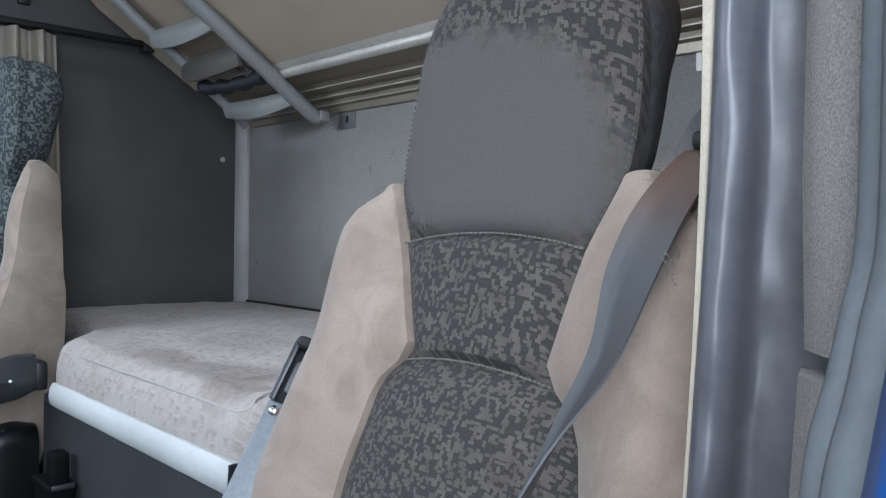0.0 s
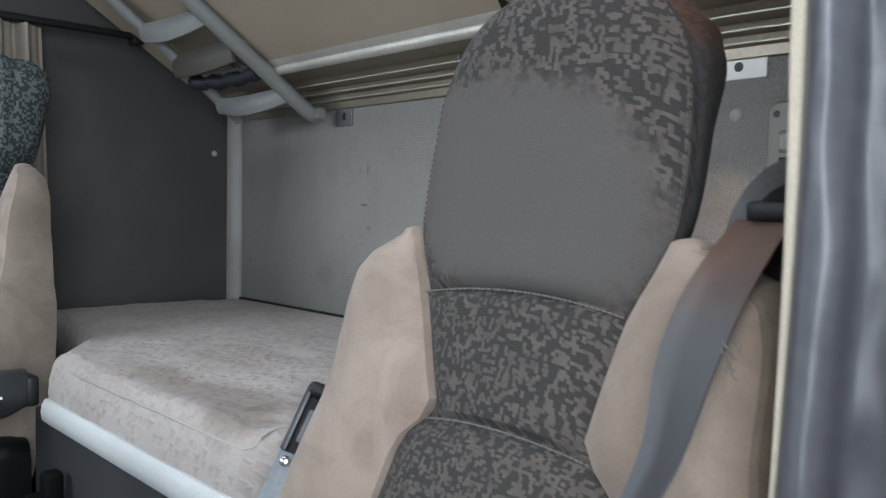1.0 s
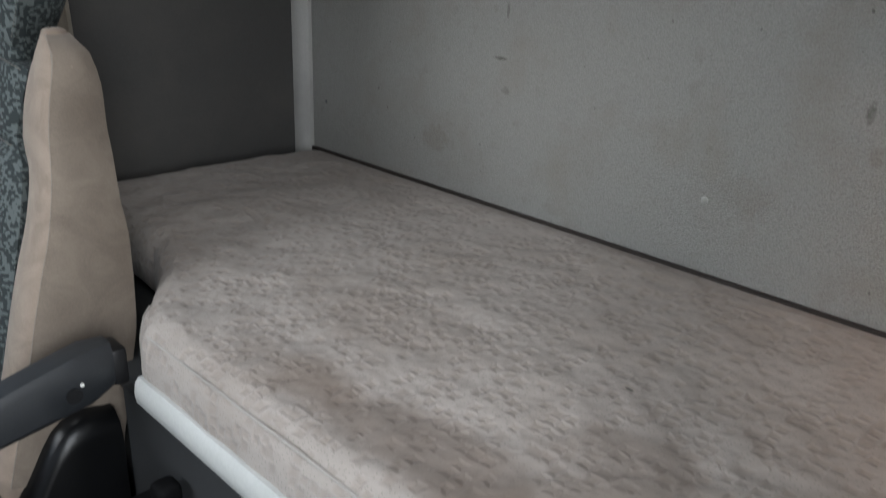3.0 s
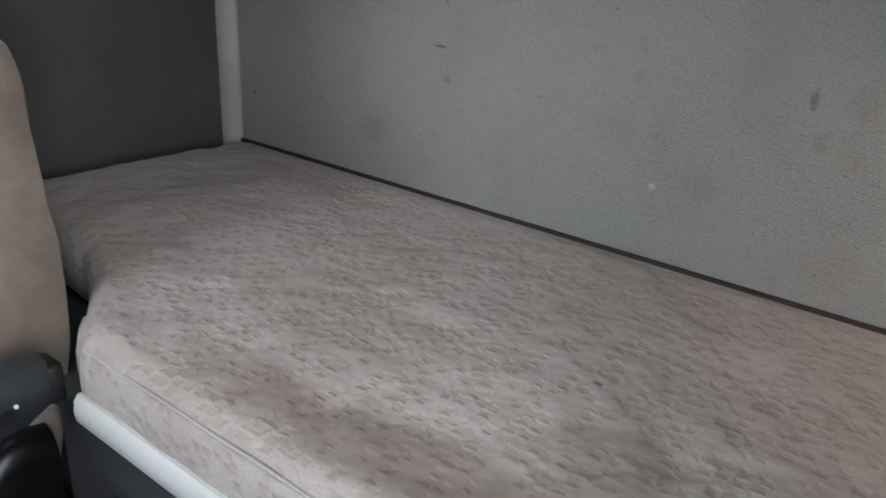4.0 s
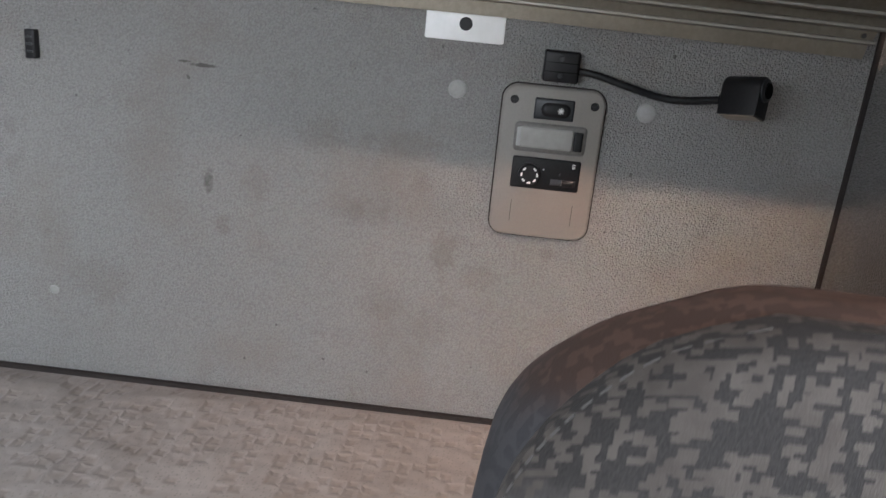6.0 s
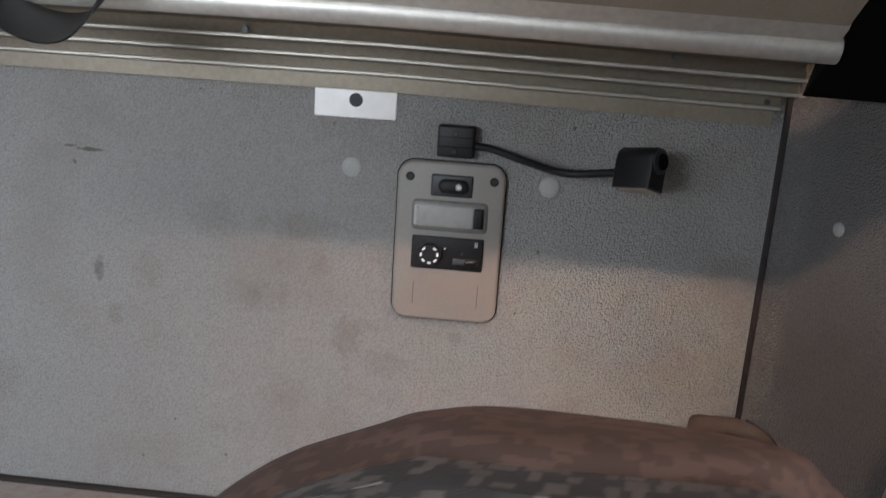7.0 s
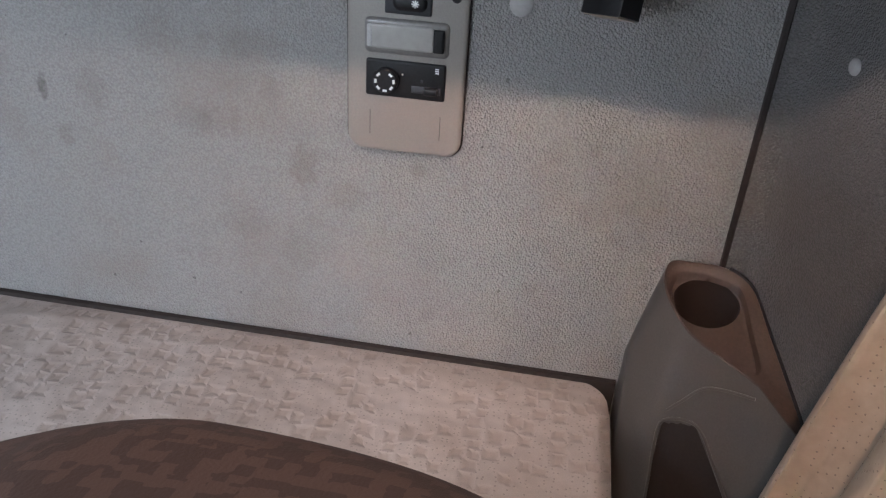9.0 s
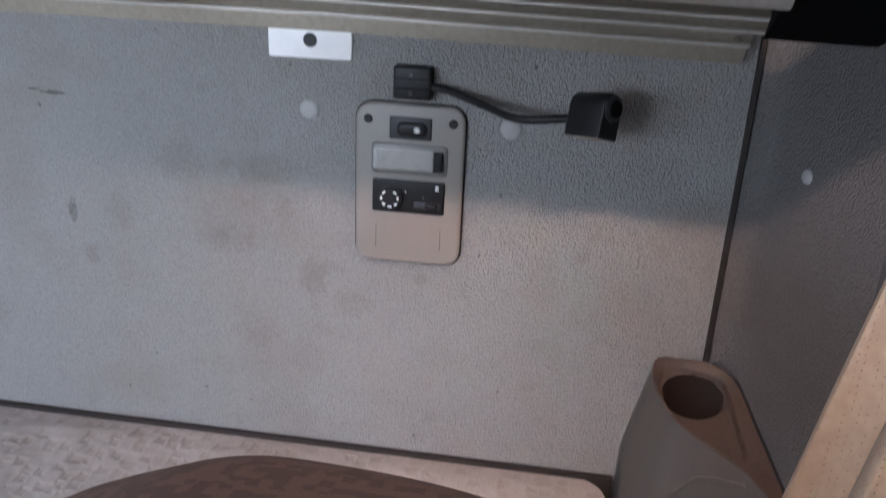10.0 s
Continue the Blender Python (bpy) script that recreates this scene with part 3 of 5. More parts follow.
single("wall_front_side", box(-2.3, -1.95, -0.14, -0.09, 0.0, 1.98), "side", "grey lining ahead of the driver's door opening", "wall", "structure", False)
single("wall_front", wall_with_hole("x", -2.35, -2.3, -0.16, 2.25, 0.0, 2.35, (0.12, 1.98, 0.95, 1.85)), "side", "dark front cab wall with windscreen opening", "wall", "structure", False)
# Opening added in the unseen roof to let the fill light through.
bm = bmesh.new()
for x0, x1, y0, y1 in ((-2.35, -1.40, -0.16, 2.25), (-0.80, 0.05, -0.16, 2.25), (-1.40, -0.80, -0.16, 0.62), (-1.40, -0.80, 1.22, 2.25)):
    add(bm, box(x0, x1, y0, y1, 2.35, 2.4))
single("ceiling", bm, "roof", "pale grey fabric roof lining with an added unseen opening", "ceiling", "structure", False)

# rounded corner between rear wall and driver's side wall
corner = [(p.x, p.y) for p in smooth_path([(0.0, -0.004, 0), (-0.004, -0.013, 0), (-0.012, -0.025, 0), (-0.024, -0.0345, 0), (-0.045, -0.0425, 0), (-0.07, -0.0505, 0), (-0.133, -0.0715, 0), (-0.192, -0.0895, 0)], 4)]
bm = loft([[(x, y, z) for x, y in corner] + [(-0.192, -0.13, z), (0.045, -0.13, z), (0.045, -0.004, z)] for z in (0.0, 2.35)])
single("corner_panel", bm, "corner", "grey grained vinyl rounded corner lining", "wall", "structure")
single("seam", box(-0.0035, 0.0, -0.004, 0.0035, 1.0, 1.63, 0.0015, 1), "joint", "dark vertical joint strip in the rear wall", "trim", "structure")
# far corner trim
bm = loft([[(-0.001, 2.1, z), (-0.010, 2.1, z), (-0.019, 2.114, z), (-0.026, 2.132, z), (-0.026, 2.149, z), (-0.001, 2.149, z)] for z in (0.9, 2.2)])
single("corner_trim", bm, "cap", "grey vertical plastic corner trim strip", "trim", "structure")
# Dark strip placed where the gap behind the mattress lies in shade.
single("gap_strip", box(-0.009, -0.001, 0.09, 2.1, 0.90, 0.956), "joint", "dark strip standing in for shade between mattress and rear wall", "trim", "structure")
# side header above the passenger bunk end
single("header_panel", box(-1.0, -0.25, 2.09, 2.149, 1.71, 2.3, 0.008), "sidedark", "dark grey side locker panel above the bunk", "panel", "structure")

# engine tunnel
bm = box(-2.1, -0.792, 0.62, 1.27, 0.0, 0.628, 0.012, 3)
tunnel = single("engine_tunnel", bm, "tunnel", "brown-grey carpeted engine tunnel cover with a seam", "engine cover")
tunnel["home"] = [0, 0, 0]
part("carpet_seam", tube([(-2.0, 1.245, 0.627), (-1.06, 1.250, 0.627), (-0.880, 1.252, 0.627), (-0.862, 1.240, 0.627), (-0.857, 1.20, 0.627), (-0.856, 1.0, 0.627), (-0.856, 0.65, 0.627)], 0.0022, 6), "tunnel", tunnel)


# ---- bunk ----
def front_edge(y):
    """The mattress's front edge: wide in the middle, cut back behind both seats."""
    return interp([(0.1, -0.60), (0.50, -0.60), (0.60, -0.66), (0.70, -0.765), (0.74, -0.785), (1.42, -0.785), (1.47, -0.765), (1.52, -0.725), (1.62, -0.66), (1.72, -0.62), (2.1, -0.60)], y)


def relief(x, y):
    """Sag, swell and sitting creases of the mattress's top."""
    p = Vector((x * 7, y * 7, 0))
    z = 0.007 * noise.noise(p) + 0.004 * noise.noise(p * 3)
    z += 0.012 * math.exp(-((x + 0.45) ** 2 / 0.05 + (y - 1.0) ** 2 / 0.2))
    wr = math.exp(-((x + 0.66) ** 2 + (y - 0.74) ** 2) / 0.012)
    wr += 0.5 * math.exp(-((x + 0.55) ** 2 / 0.03 + (y - 0.66) ** 2 / 0.006))
    fold = noise.noise(Vector((26 * (x + 0.5 * y), 11 * (y - 0.5 * x), 7.0)) + 0.6 * noise.noise_vector(p * 1.6))
    z += 0.011 * min(wr, 1.0) * (1 - 2 * abs(fold)) * 0.8
    return z + 0.003 * wr * math.sin(70 * (x + 0.8 * y)) - 0.006 * math.exp(-((x + 0.66) ** 2 + (y - 1.1) ** 2) / 0.03)


def mattress():
    t = thing("mattress", (-0.4, 1.1, 0.9), "greige crinkled jacquard bunk mattress, worn and soiled", "mattress")
    cols = []
    ny = 420
    for i in range(ny + 1):
        y = 0.095 + (2.098 - 0.095) * i / ny
        f = front_edge(y)
        e = min(y - 0.095, 2.098 - y)
        drop = 0.018 * max(0.0, 1 - e / 0.025) ** 2
        prof = [(f + 0.03, 0.842), (f + 0.004, 0.846), (f - 0.004, 0.865), (f - 0.006, 0.89), (f - 0.004, 0.915), (f + 0.002, 0.934), (f + 0.012, 0.947), (f + 0.026, 0.954)]
        n = 130
        for k in range(1, n + 1):
            back = -0.010 - 0.045 * (1 - math.sqrt(1 - max(0.0, 1 - e / 0.045) ** 2))
            x = f + 0.026 + (back - f - 0.026) * k / n
            prof.append((x, 0.957))
        prof += [(back + 0.003, 0.945), (back + 0.003, 0.85)]
        ring = []
        for x, z in prof:
            if z > 0.93:
                z += relief(x, y)
                z -= drop
                if x > -0.05:
                    z = 0.95 + (z - 0.95) * max(0.0, -x - 0.01) / 0.04
            else:
                x += 0.004 * noise.noise(Vector((y * 14, z * 20, 3)))
            ring.append((x, y, z))
        cols.append(ring)
    part("cover", loft(cols), "mattress", t)
    pts = []
    for i in range(60):
        y = 1.5 - (1.5 - 0.738) * i / 59
        pts.append((front_edge(y) + 0.005, y, 0.940 + 0.002 * noise.noise(Vector((y * 9, 0, 5)))))
    for x, y, h in smooth_path([(-0.772, 0.728, 0.944), (-0.757, 0.722, 0.9545), (-0.735, 0.716, 0.957), (-0.715, 0.699, 0.957), (-0.690, 0.672, 0.957)], 6):
        pts.append((x, y, h + relief(x, y) * (h > 0.95)))
    part("piping", tube(pts, 0.0022, 6), "mattresspipe", t, "raised piping along the mattress edge")
    f = front_edge(0.672)
    seam_pts = [(f + dx - 0.0008, 0.672, z) for dx, z in ((0.002, 0.848), (-0.004, 0.865), (-0.006, 0.89), (-0.004, 0.915), (0.001, 0.931))]
    part("side_seam", tube(smooth_path(seam_pts, 4), 0.0016, 6), "mattress", t)
    return t


mattress()
bunk = thing("sleeper_bunk", (-0.4, 1.1, 0.0), "charcoal sleeper bunk box with a silver front rail", "bunk")
part("front_panel", box(-0.79, -0.775, 0.70, 1.50, 0.0, 0.83, 0.004), "basepanel", bunk)
part("top_board", box(-0.775, -0.005, 0.02, 2.14, 0.80, 0.838, 0.003), "basepanel", bunk)
part("end_panel", box(-0.62, -0.60, 0.02, 0.70, 0.0, 0.80), "basepanel", bunk)
part("far_panel", box(-0.62, -0.60, 1.50, 2.14, 0.0, 0.80), "basepanel", bunk)
rail = [(-0.778, 0.836), (-0.795, 0.834), (-0.801, 0.840), (-0.803, 0.855), (-0.801, 0.870), (-0.795, 0.879), (-0.786, 0.879), (-0.786, 0.874), (-0.778, 0.87)]
rl = part("front_rail", loft([[(x, y, z) for x, z in rail] for y in (0.722, 0.73, 1.0, 1.3, 1.418, 1.425)]), "paintalu", bunk, "silver painted aluminium front rail")
part("end_cap", box(-0.802, -0.779, 0.716, 0.722, 0.831, 0.879, 0.002), "black", rl, "black plastic end cap")
rings = []
for i in range(17):
    y = 0.714 - 0.15 * i / 16
    x = front_edge(y) - 0.006
    rings.append([(x, y, 0.830), (x - 0.003, y, 0.834), (x - 0.003, y, 0.841), (x, y, 0.844), (x + 0.03, y, 0.844), (x + 0.03, y, 0.830)])
part("white_lip", loft(rings), "white", bunk, "white painted lip under the mattress")


# ---- seats ----
def slant_box(a, b, wx, wy, r):
    """A bevelled bar from a to b."""
    a, b = Vector(a), Vector(b)
    L = (b - a).length
    bm = box(-wx / 2, wx / 2, -wy / 2, wy / 2, 0, L, r)
    m = Matrix.Translation(a) @ (b - a).to_track_quat("Z", "Y").to_matrix().to_4x4()
    bmesh.ops.transform(bm, matrix=m, verts=bm.verts)
    return bm


HW_IN = [(0.58, 0.15), (0.75, 0.156), (0.86, 0.154), (0.94, 0.148), (0.98, 0.138), (1.02, 0.129), (1.04, 0.116), (1.052, 0.097), (1.06, 0.087), (1.09, 0.101), (1.15, 0.125), (1.19, 0.1397), (1.225, 0.1527), (1.26, 0.1484), (1.29, 0.143), (1.33, 0.1312), (1.35, 0.1184), (1.37, 0.096), (1.38, 0.0803), (1.388, 0.0615), (1.394, 0.0417), (1.4, 0.0166)]
HW_DOOR = [(0.58, 0.15), (0.75, 0.156), (0.86, 0.152), (0.94, 0.146), (0.98, 0.137), (1.02, 0.127), (1.04, 0.113), (1.052, 0.094), (1.06, 0.082), (1.108, 0.091), (1.15, 0.1), (1.17, 0.107), (1.204, 0.1253), (1.23, 0.138), (1.26, 0.1435), (1.3, 0.1454), (1.33, 0.1445), (1.35, 0.1399), (1.37, 0.1261), (1.38, 0.1142), (1.388, 0.106), (1.394, 0.094), (1.4, 0.074)]
OUT = [(0.58, 0.285), (0.80, 0.288), (0.88, 0.282), (0.95, 0.268), (0.99, 0.256), (1.05, 0.238), (1.09, 0.231), (1.137, 0.230), (1.16, 0.228), (1.183, 0.221), (1.198, 0.209), (1.209, 0.190), (1.217, 0.163)]


def back_x(z):
    """The back's front face, leaning with the recline and upright at the head."""
    return interp([(0.5, -0.945), (0.9, -0.835), (1.06, -0.79), (1.15, -0.768), (1.227, -0.757), (1.30, -0.753), (1.36, -0.752), (1.42, -0.747)], z)


def half_width(z, side, w=0.0):
    """Half the width of the middle panels, to the cab's middle (side 1) or to the door (side -1)."""
    table = HW_IN if side > 0 else HW_DOOR
    return eased(table, z, w) if w else interp(table, z)


def crowned(p):
    """The headrest's top falls to the rear."""
    x, y, z = p
    return x, y, z + 0.07 * max(0.0, z - 1.22) + 0.24 * (-0.64 - x) * min(1.0, max(0.0, (z - 1.29) / 0.09))


def column(cy, z0, z1, depth, bulge, n=22, arch0=0.0, arch1=0.0, inset=0.0):
    """A padded panel of the back between two heights, with arched lower and upper edges."""
    m = 18
    front, rear = [], []
    for i in range(n + 1):
        t = i / n
        rf, rr = [], []
        for k in range(m + 1):
            s = -1 + 2 * k / m
            za, zb = z0 + arch0 * (1 - s * s), z1 + arch1 * (1 - s * s)
            z = za + (zb - za) * t
            hw = half_width(z, s, 0.006) - inset
            pill = (max(0.0, 1 - abs(s) ** 5)) ** 0.7 * (max(0.0, 1 - abs(2 * t - 1) ** 9)) ** 0.6
            x = back_x(z) + 0.012 - bulge * pill - 0.010 * (1 - s * s)
            rf.append(crowned((x, cy + s * hw, z)))
            rr.append(crowned((back_x(z) + depth, cy + s * hw * 0.97, z)))
        front.append(rf)
        rear.append(rr)
    rings = [f + r[::-1] for f, r in zip(front, rear)]
    return loft(rings)


def wing_depth(z):
    """From the front of a wing to its rear, thin at the shoulder."""
    return interp([(0.58, 0.17), (0.8, 0.155), (0.95, 0.125), (1.05, 0.088), (1.1, 0.068), (1.2, 0.036), (1.238, 0.020)], z)


def bolster(cy, side):
    """A wing of the back: from the middle panels out to the side, rounded to the front."""
    rings = []
    n = 34
    for i in range(n + 1):
        z = 0.58 + (1.220 - 0.58) * i / n
        hi, ho = half_width(z, side) - 0.002, interp(OUT, z)
        ho = max(ho, hi + 0.004)
        x = back_x(z)
        w = ho - hi
        fwd = 0.032 * min(1.0, w / 0.08) * interp([(0.58, 1.0), (1.0, 1.0), (1.15, 0.75), (1.232, 0.25)], z)
        d = wing_depth(z)
        sec = [(x + 0.02, hi), (x + 0.002, hi + 0.002), (x - fwd * 0.45, hi + 0.18 * w), (x - fwd * 0.85, hi + 0.42 * w), (x - fwd, hi + 0.64 * w), (x - fwd * 0.86, hi + 0.82 * w), (x - fwd * 0.5, hi + 0.95 * w), (x - fwd * 0.1 + 0.004, ho), (x + d * 0.35, ho + 0.002), (x + d * 0.7, ho), (x + d, ho - 0.008), (x + d + 0.004, ho - 0.03), (x + d, hi)]
        rings.append([(a, cy + side * b, z) for a, b in sec])
    top = rings[-1]
    c = sum((Vector(p) for p in top), Vector()) / len(top)
    for k, dz in ((0.96, 0.0022), (0.87, 0.0044), (0.70, 0.0062), (0.42, 0.0074), (0.12, 0.0080)):
        rings.append([tuple(c + (Vector(p) - c) * k + Vector((0, 0, dz))) for p in top])
    return loft(rings)


def side_panel(cy, side):
    """The taupe outer face of a wing."""
    rings = []
    for i in range(30):
        z = 0.60 + (1.2195 - 0.60) * i / 29
        ho, x = interp(OUT, z), back_x(z)
        d = wing_depth(z)
        hi = half_width(z, side) - 0.002
        w = max(ho, hi + 0.004) - hi
        fwd = 0.032 * min(1.0, w / 0.08) * interp([(0.58, 1.0), (1.0, 1.0), (1.15, 0.75), (1.232, 0.25)], z)
        a = [(x - fwd * 0.5 - 0.002, hi + 0.95 * w + 0.002), (x - fwd * 0.1 + 0.002, ho + 0.003)] if side < 0 else []
        a += [(x + d * 0.12 + 0.006, ho + 0.001 + 0.002 * (side < 0)), (x + d * 0.35, ho + 0.0045), (x + d * 0.7, ho + 0.0025), (x + d + 0.002, ho - 0.006), (x + d + 0.0065, ho - 0.03)]
        rings.append([(p, cy + side * q, z) for p, q in a] + [(p, cy + side * (q - 0.01), z) for p, q in a[::-1]])
    return loft(rings)


def seam_line(cy, side):
    pts = []
    for i in range(24):
        z = 0.66 + (1.212 - 0.66) * i / 23
        hi, ho = half_width(z, side) - 0.002, interp(OUT, z)
        w = max(ho, hi + 0.004) - hi
        fwd = 0.032 * min(1.0, w / 0.08) * interp([(0.58, 1.0), (1.0, 1.0), (1.15, 0.75), (1.232, 0.25)], z)
        x = back_x(z)
        d = wing_depth(z)
        pts.append((x - fwd * 0.5 - 0.001, cy + side * (hi + 0.95 * w + 0.001), z) if side < 0 else (x + d * 0.12 + 0.006, cy + side * (ho + 0.0015), z))
    return tube(pts, 0.0018, 6)


def stitched(cy, z_mid, arch, dx):
    """A row of short stitches across the panels."""
    bm = bmesh.new()
    n = 40
    for k in range(n):
        s0 = -1 + 2 * k / n
        s1 = s0 + 1.3 / n
        p = []
        for s in (s0, s1):
            z = z_mid + arch * (1 - s * s)
            p.append((back_x(z) + dx - 0.010 * (1 - s * s), cy + s * 0.96 * half_width(z_mid, s), z))
        add(bm, tube(p, 0.0009, 5))
    return bm


def seat(at):
    cy = at[1]
    t = thing("driver_seat", at, "charcoal patterned seat with beige suede bolsters and worn headrest", "seat", "cab seats")
    back = part("backrest", box(-0.74, -0.69, cy - 0.10, cy + 0.10, 0.60, 1.15, 0.02), "plain", t, "plain charcoal rear of the backrest")
    # head shell: dark sides and rear round the padded front
    rings = []
    for i in range(65):
        z = 1.13 + (1.4015 - 1.13) * i / 64
        taper = eased([(1.20, 0.30), (1.31, 0.27), (1.35, 0.15), (1.38, -0.06), (1.395, -0.25)], z)
        dep = eased([(1.13, 0.072), (1.20, 0.092), (1.28, 0.106), (1.34, 0.116), (1.372, 0.114), (1.389, 0.102), (1.40, 0.072), (1.410, 0.03)], z)
        x = back_x(z) + 0.010 + interp([(1.37, 0.0), (1.410, 0.030)], z)
        sq = interp([(1.2, 0.8), (1.30, 0.75), (1.37, 0.6)], z)
        ring = []
        for k in range(72):
            a = 2 * math.pi * k / 72
            ca, sa = math.cos(a), math.sin(a)
            e = (0.6 if ca > 0 else sq) + interp([(1.35, 0.0), (1.395, 0.45)], z)
            f = 0.5 - 0.5 * math.copysign(abs(ca) ** e, ca)
            hw = half_width(z, sa, 0.014) + interp([(1.18, -0.016), (1.225, 0.004)], z)
            ring.append(crowned((x + dep * f, cy + hw * (1 - taper * f * (1.0 if sa < 0 else eased([(1.2, 0.9), (1.27, 0.8), (1.37, 0.0)], z, 0.03))) * math.copysign(abs(sa) ** e, sa), z)))
        rings.append(ring)
    c = sum((Vector(p) for p in rings[-1]), Vector()) / 72
    rings[-1:] = [[tuple(c + (Vector(p) - c) * k + Vector((0, 0, dz))) for p in rings[-1]] for k, dz in ((0.98, -0.0020), (0.90, -0.0008), (0.75, 0.0002), (0.5, 0.0008), (0.2, 0.0010))]
    part("headrest_shell", loft(rings), "headcloth", t, "plain charcoal headrest sides")
    part("headrest_panel", column(cy, 1.165, 1.396, 0.03, 0.016, 30, 0.012, 0.0, 0.005), "worn", t, "patterned head panel worn smooth")
    part("middle_panel", column(cy, 1.052, 1.165, 0.03, 0.012, 14, 0.010, 0.012), "pattern", t)
    part("lower_panel", column(cy, 0.58, 1.052, 0.03, 0.018, 26, 0.0, 0.010), "pattern", t)
    part("stitching", stitched(cy, 1.165, 0.012, 0.003), "thread", t, "pale stitching across the back")
    part("stitching", stitched(cy, 1.052, 0.010, 0.004), "thread", t, "pale stitching across the back")
    # stitched rim of the headrest
    for side in (-1, 1):
        b = part("bolster", bolster(cy, side), "suede", t, "beige suede side bolster")
        part("side_panel", side_panel(cy, side), "suede_side", b, "taupe suede side panel")
        part("piped_seam", seam_line(cy, side), "suede_side", b)
    zs = [1.18 + 0.215 * i / 44 for i in range(45)]
    for side in (-1, 1):
        rim = bmesh.new()
        pts = [Vector(crowned((back_x(z) + 0.0095, cy + side * (half_width(z, side, 0.009) - 0.007), z))) for z in zs]
        for a, e in zip(pts, pts[1:]):
            add(rim, tube([a, a.lerp(e, 0.6)], 0.0006, 5))
        part("rim_stitching", rim, "rimthread", t)
    cushion = bmesh.new()
    sec = []
    for i in range(13):
        x = -1.42 + 0.52 * i / 12
        e = min(i, 12 - i) / 2
        k = min(1.0, 0.6 + 0.4 * e)
        sec.append([(x, cy + a * 0.25 * (0.96 if k < 1 else 1), 0.50 + b * 0.09 * k) for a, b in ((-1, -0.6), (-1.02, 0.2), (-0.92, 0.9), (-0.6, 0.75), (0, 0.62), (0.6, 0.75), (0.92, 0.9), (1.02, 0.2), (1, -0.6), (0, -0.7))])
    add(cushion, loft(sec))
    part("seat_cushion", cushion, "pattern", t)
    # black plastic skirt round the seat's foot
    for side in (-1, 1):
        rings = []
        for i in range(42):
            x = -1.36 + 0.61 * i / 41
            zt = eased([(-1.36, 0.47), (-1.05, 0.48), (-0.98, 0.50), (-0.935, 0.527), (-0.909, 0.559), (-0.88, 0.608), (-0.858, 0.648), (-0.842, 0.676), (-0.825, 0.691), (-0.793, 0.699), (-0.742, 0.684)], x, 0.012)
            y0, y1 = cy + side * 0.255, cy + side * 0.325
            rings.append([(x, y0, 0.2), (x, y0, zt - 0.012), (x, y0 + side * 0.006, zt - 0.003), (x, y0 + side * 0.018, zt), (x, y1 - side * 0.026, zt - 0.002), (x, y1 - side * 0.014, zt - 0.008), (x, y1 - side * 0.005, zt - 0.020), (x, y1, zt - 0.040), (x, y1, 0.2)])
        part("side_skirt", loft(rings), "gloss", t, "black plastic side skirt")
    part("seat_foot", box(-1.3, -0.82, cy - 0.2, cy + 0.2, 0.0, 0.44, 0.02), "black", t, "black seat suspension foot")
    return t


driver = seat((-0.8, 0.303, 0.0))
passenger = copy_thing(driver, pose(-0.845, 1.83, 0.095))
passenger.name = "passenger_seat"
passenger["home"] = [-0.845, 1.83, 0.095]
for ch in passenger.children:
    if ch.name.startswith(("headrest", "rim")):
        ch.location = ch.location + Vector((0.006, 0, 0.03))
        ch.scale = (1.0, 0.84, 1.0)
        if ch.name.startswith("headrest"):
            ch.material_slots[0].link = "OBJECT"
            ch.material_slots[0].material = M["tealcloth"]
# its wings stand less far forward, and its middle is the teal cloth
WING_BACK = [(0.58, 0.036), (0.84, 0.036), (0.895, 0.039), (0.98, 0.050), (1.053, 0.047), (1.10, 0.036), (1.154, 0.030), (1.23, 0.035)]
for ch in passenger.children_recursive:
    if ch.name.startswith(("bolster", "side_panel", "piped_seam")):
        ch.data = ch.data.copy()
        for v in ch.data.vertices:
            z = v.co.z
            rear = wing_depth(z) + back_x(z) + 0.8
            ahead = min(1.0, max(0.0, (rear - v.co.x) / (rear - back_x(z) - 0.8 + 0.03)))
            swell = interp([(0.98, 0.013), (1.05, 0.024), (1.1, 0.030), (1.2, 0.039), (1.238, 0.038)], z)
            v.co.x += swell + ahead * (eased(WING_BACK, z, 0.03) - swell)
    elif ch.name.startswith(("middle_panel", "lower_panel", "stitching")):
        ch.location = ch.location + Vector((0.016, 0, 0))
        if not ch.name.startswith("stitching"):
            ch.material_slots[0].link = "OBJECT"
            ch.material_slots[0].material = M["tealcloth"]
tagged(passenger, "charcoal patterned passenger seat with beige suede bolsters and armrest")
# armrest of the passenger seat
arm_rings = []
for i in range(11):
    t_ = i / 10
    c = Vector((-0.818, 1.465, 0.898)).lerp(Vector((-1.16, 1.455, 0.835)), t_)
    w, h = 0.026 * (1 if 0 < i < 10 else 0.75), interp([(0, 0.034), (0.08, 0.042), (0.25, 0.040), (1, 0.026)], t_)
    arm_rings.append([c + Vector((0, a * w, b * h)) for a, b in ((-1, -0.75), (-1, 0.6), (-0.75, 0.92), (0, 1), (0.75, 0.92), (1, 0.6), (1, -0.75), (0.7, -1), (-0.7, -1))])
arm = part("armrest", loft(arm_rings), "armplastic", passenger, "slate grey plastic armrest")
part("pivot", box(-0.82, -0.797, 1.445, 1.495, 0.862, 0.918, 0.006), "black", arm, "black armrest pivot")
part("button", tube([(-0.866, 1.4385, 0.888), (-0.866, 1.436, 0.888)], 0.0028, 10), "print", arm)
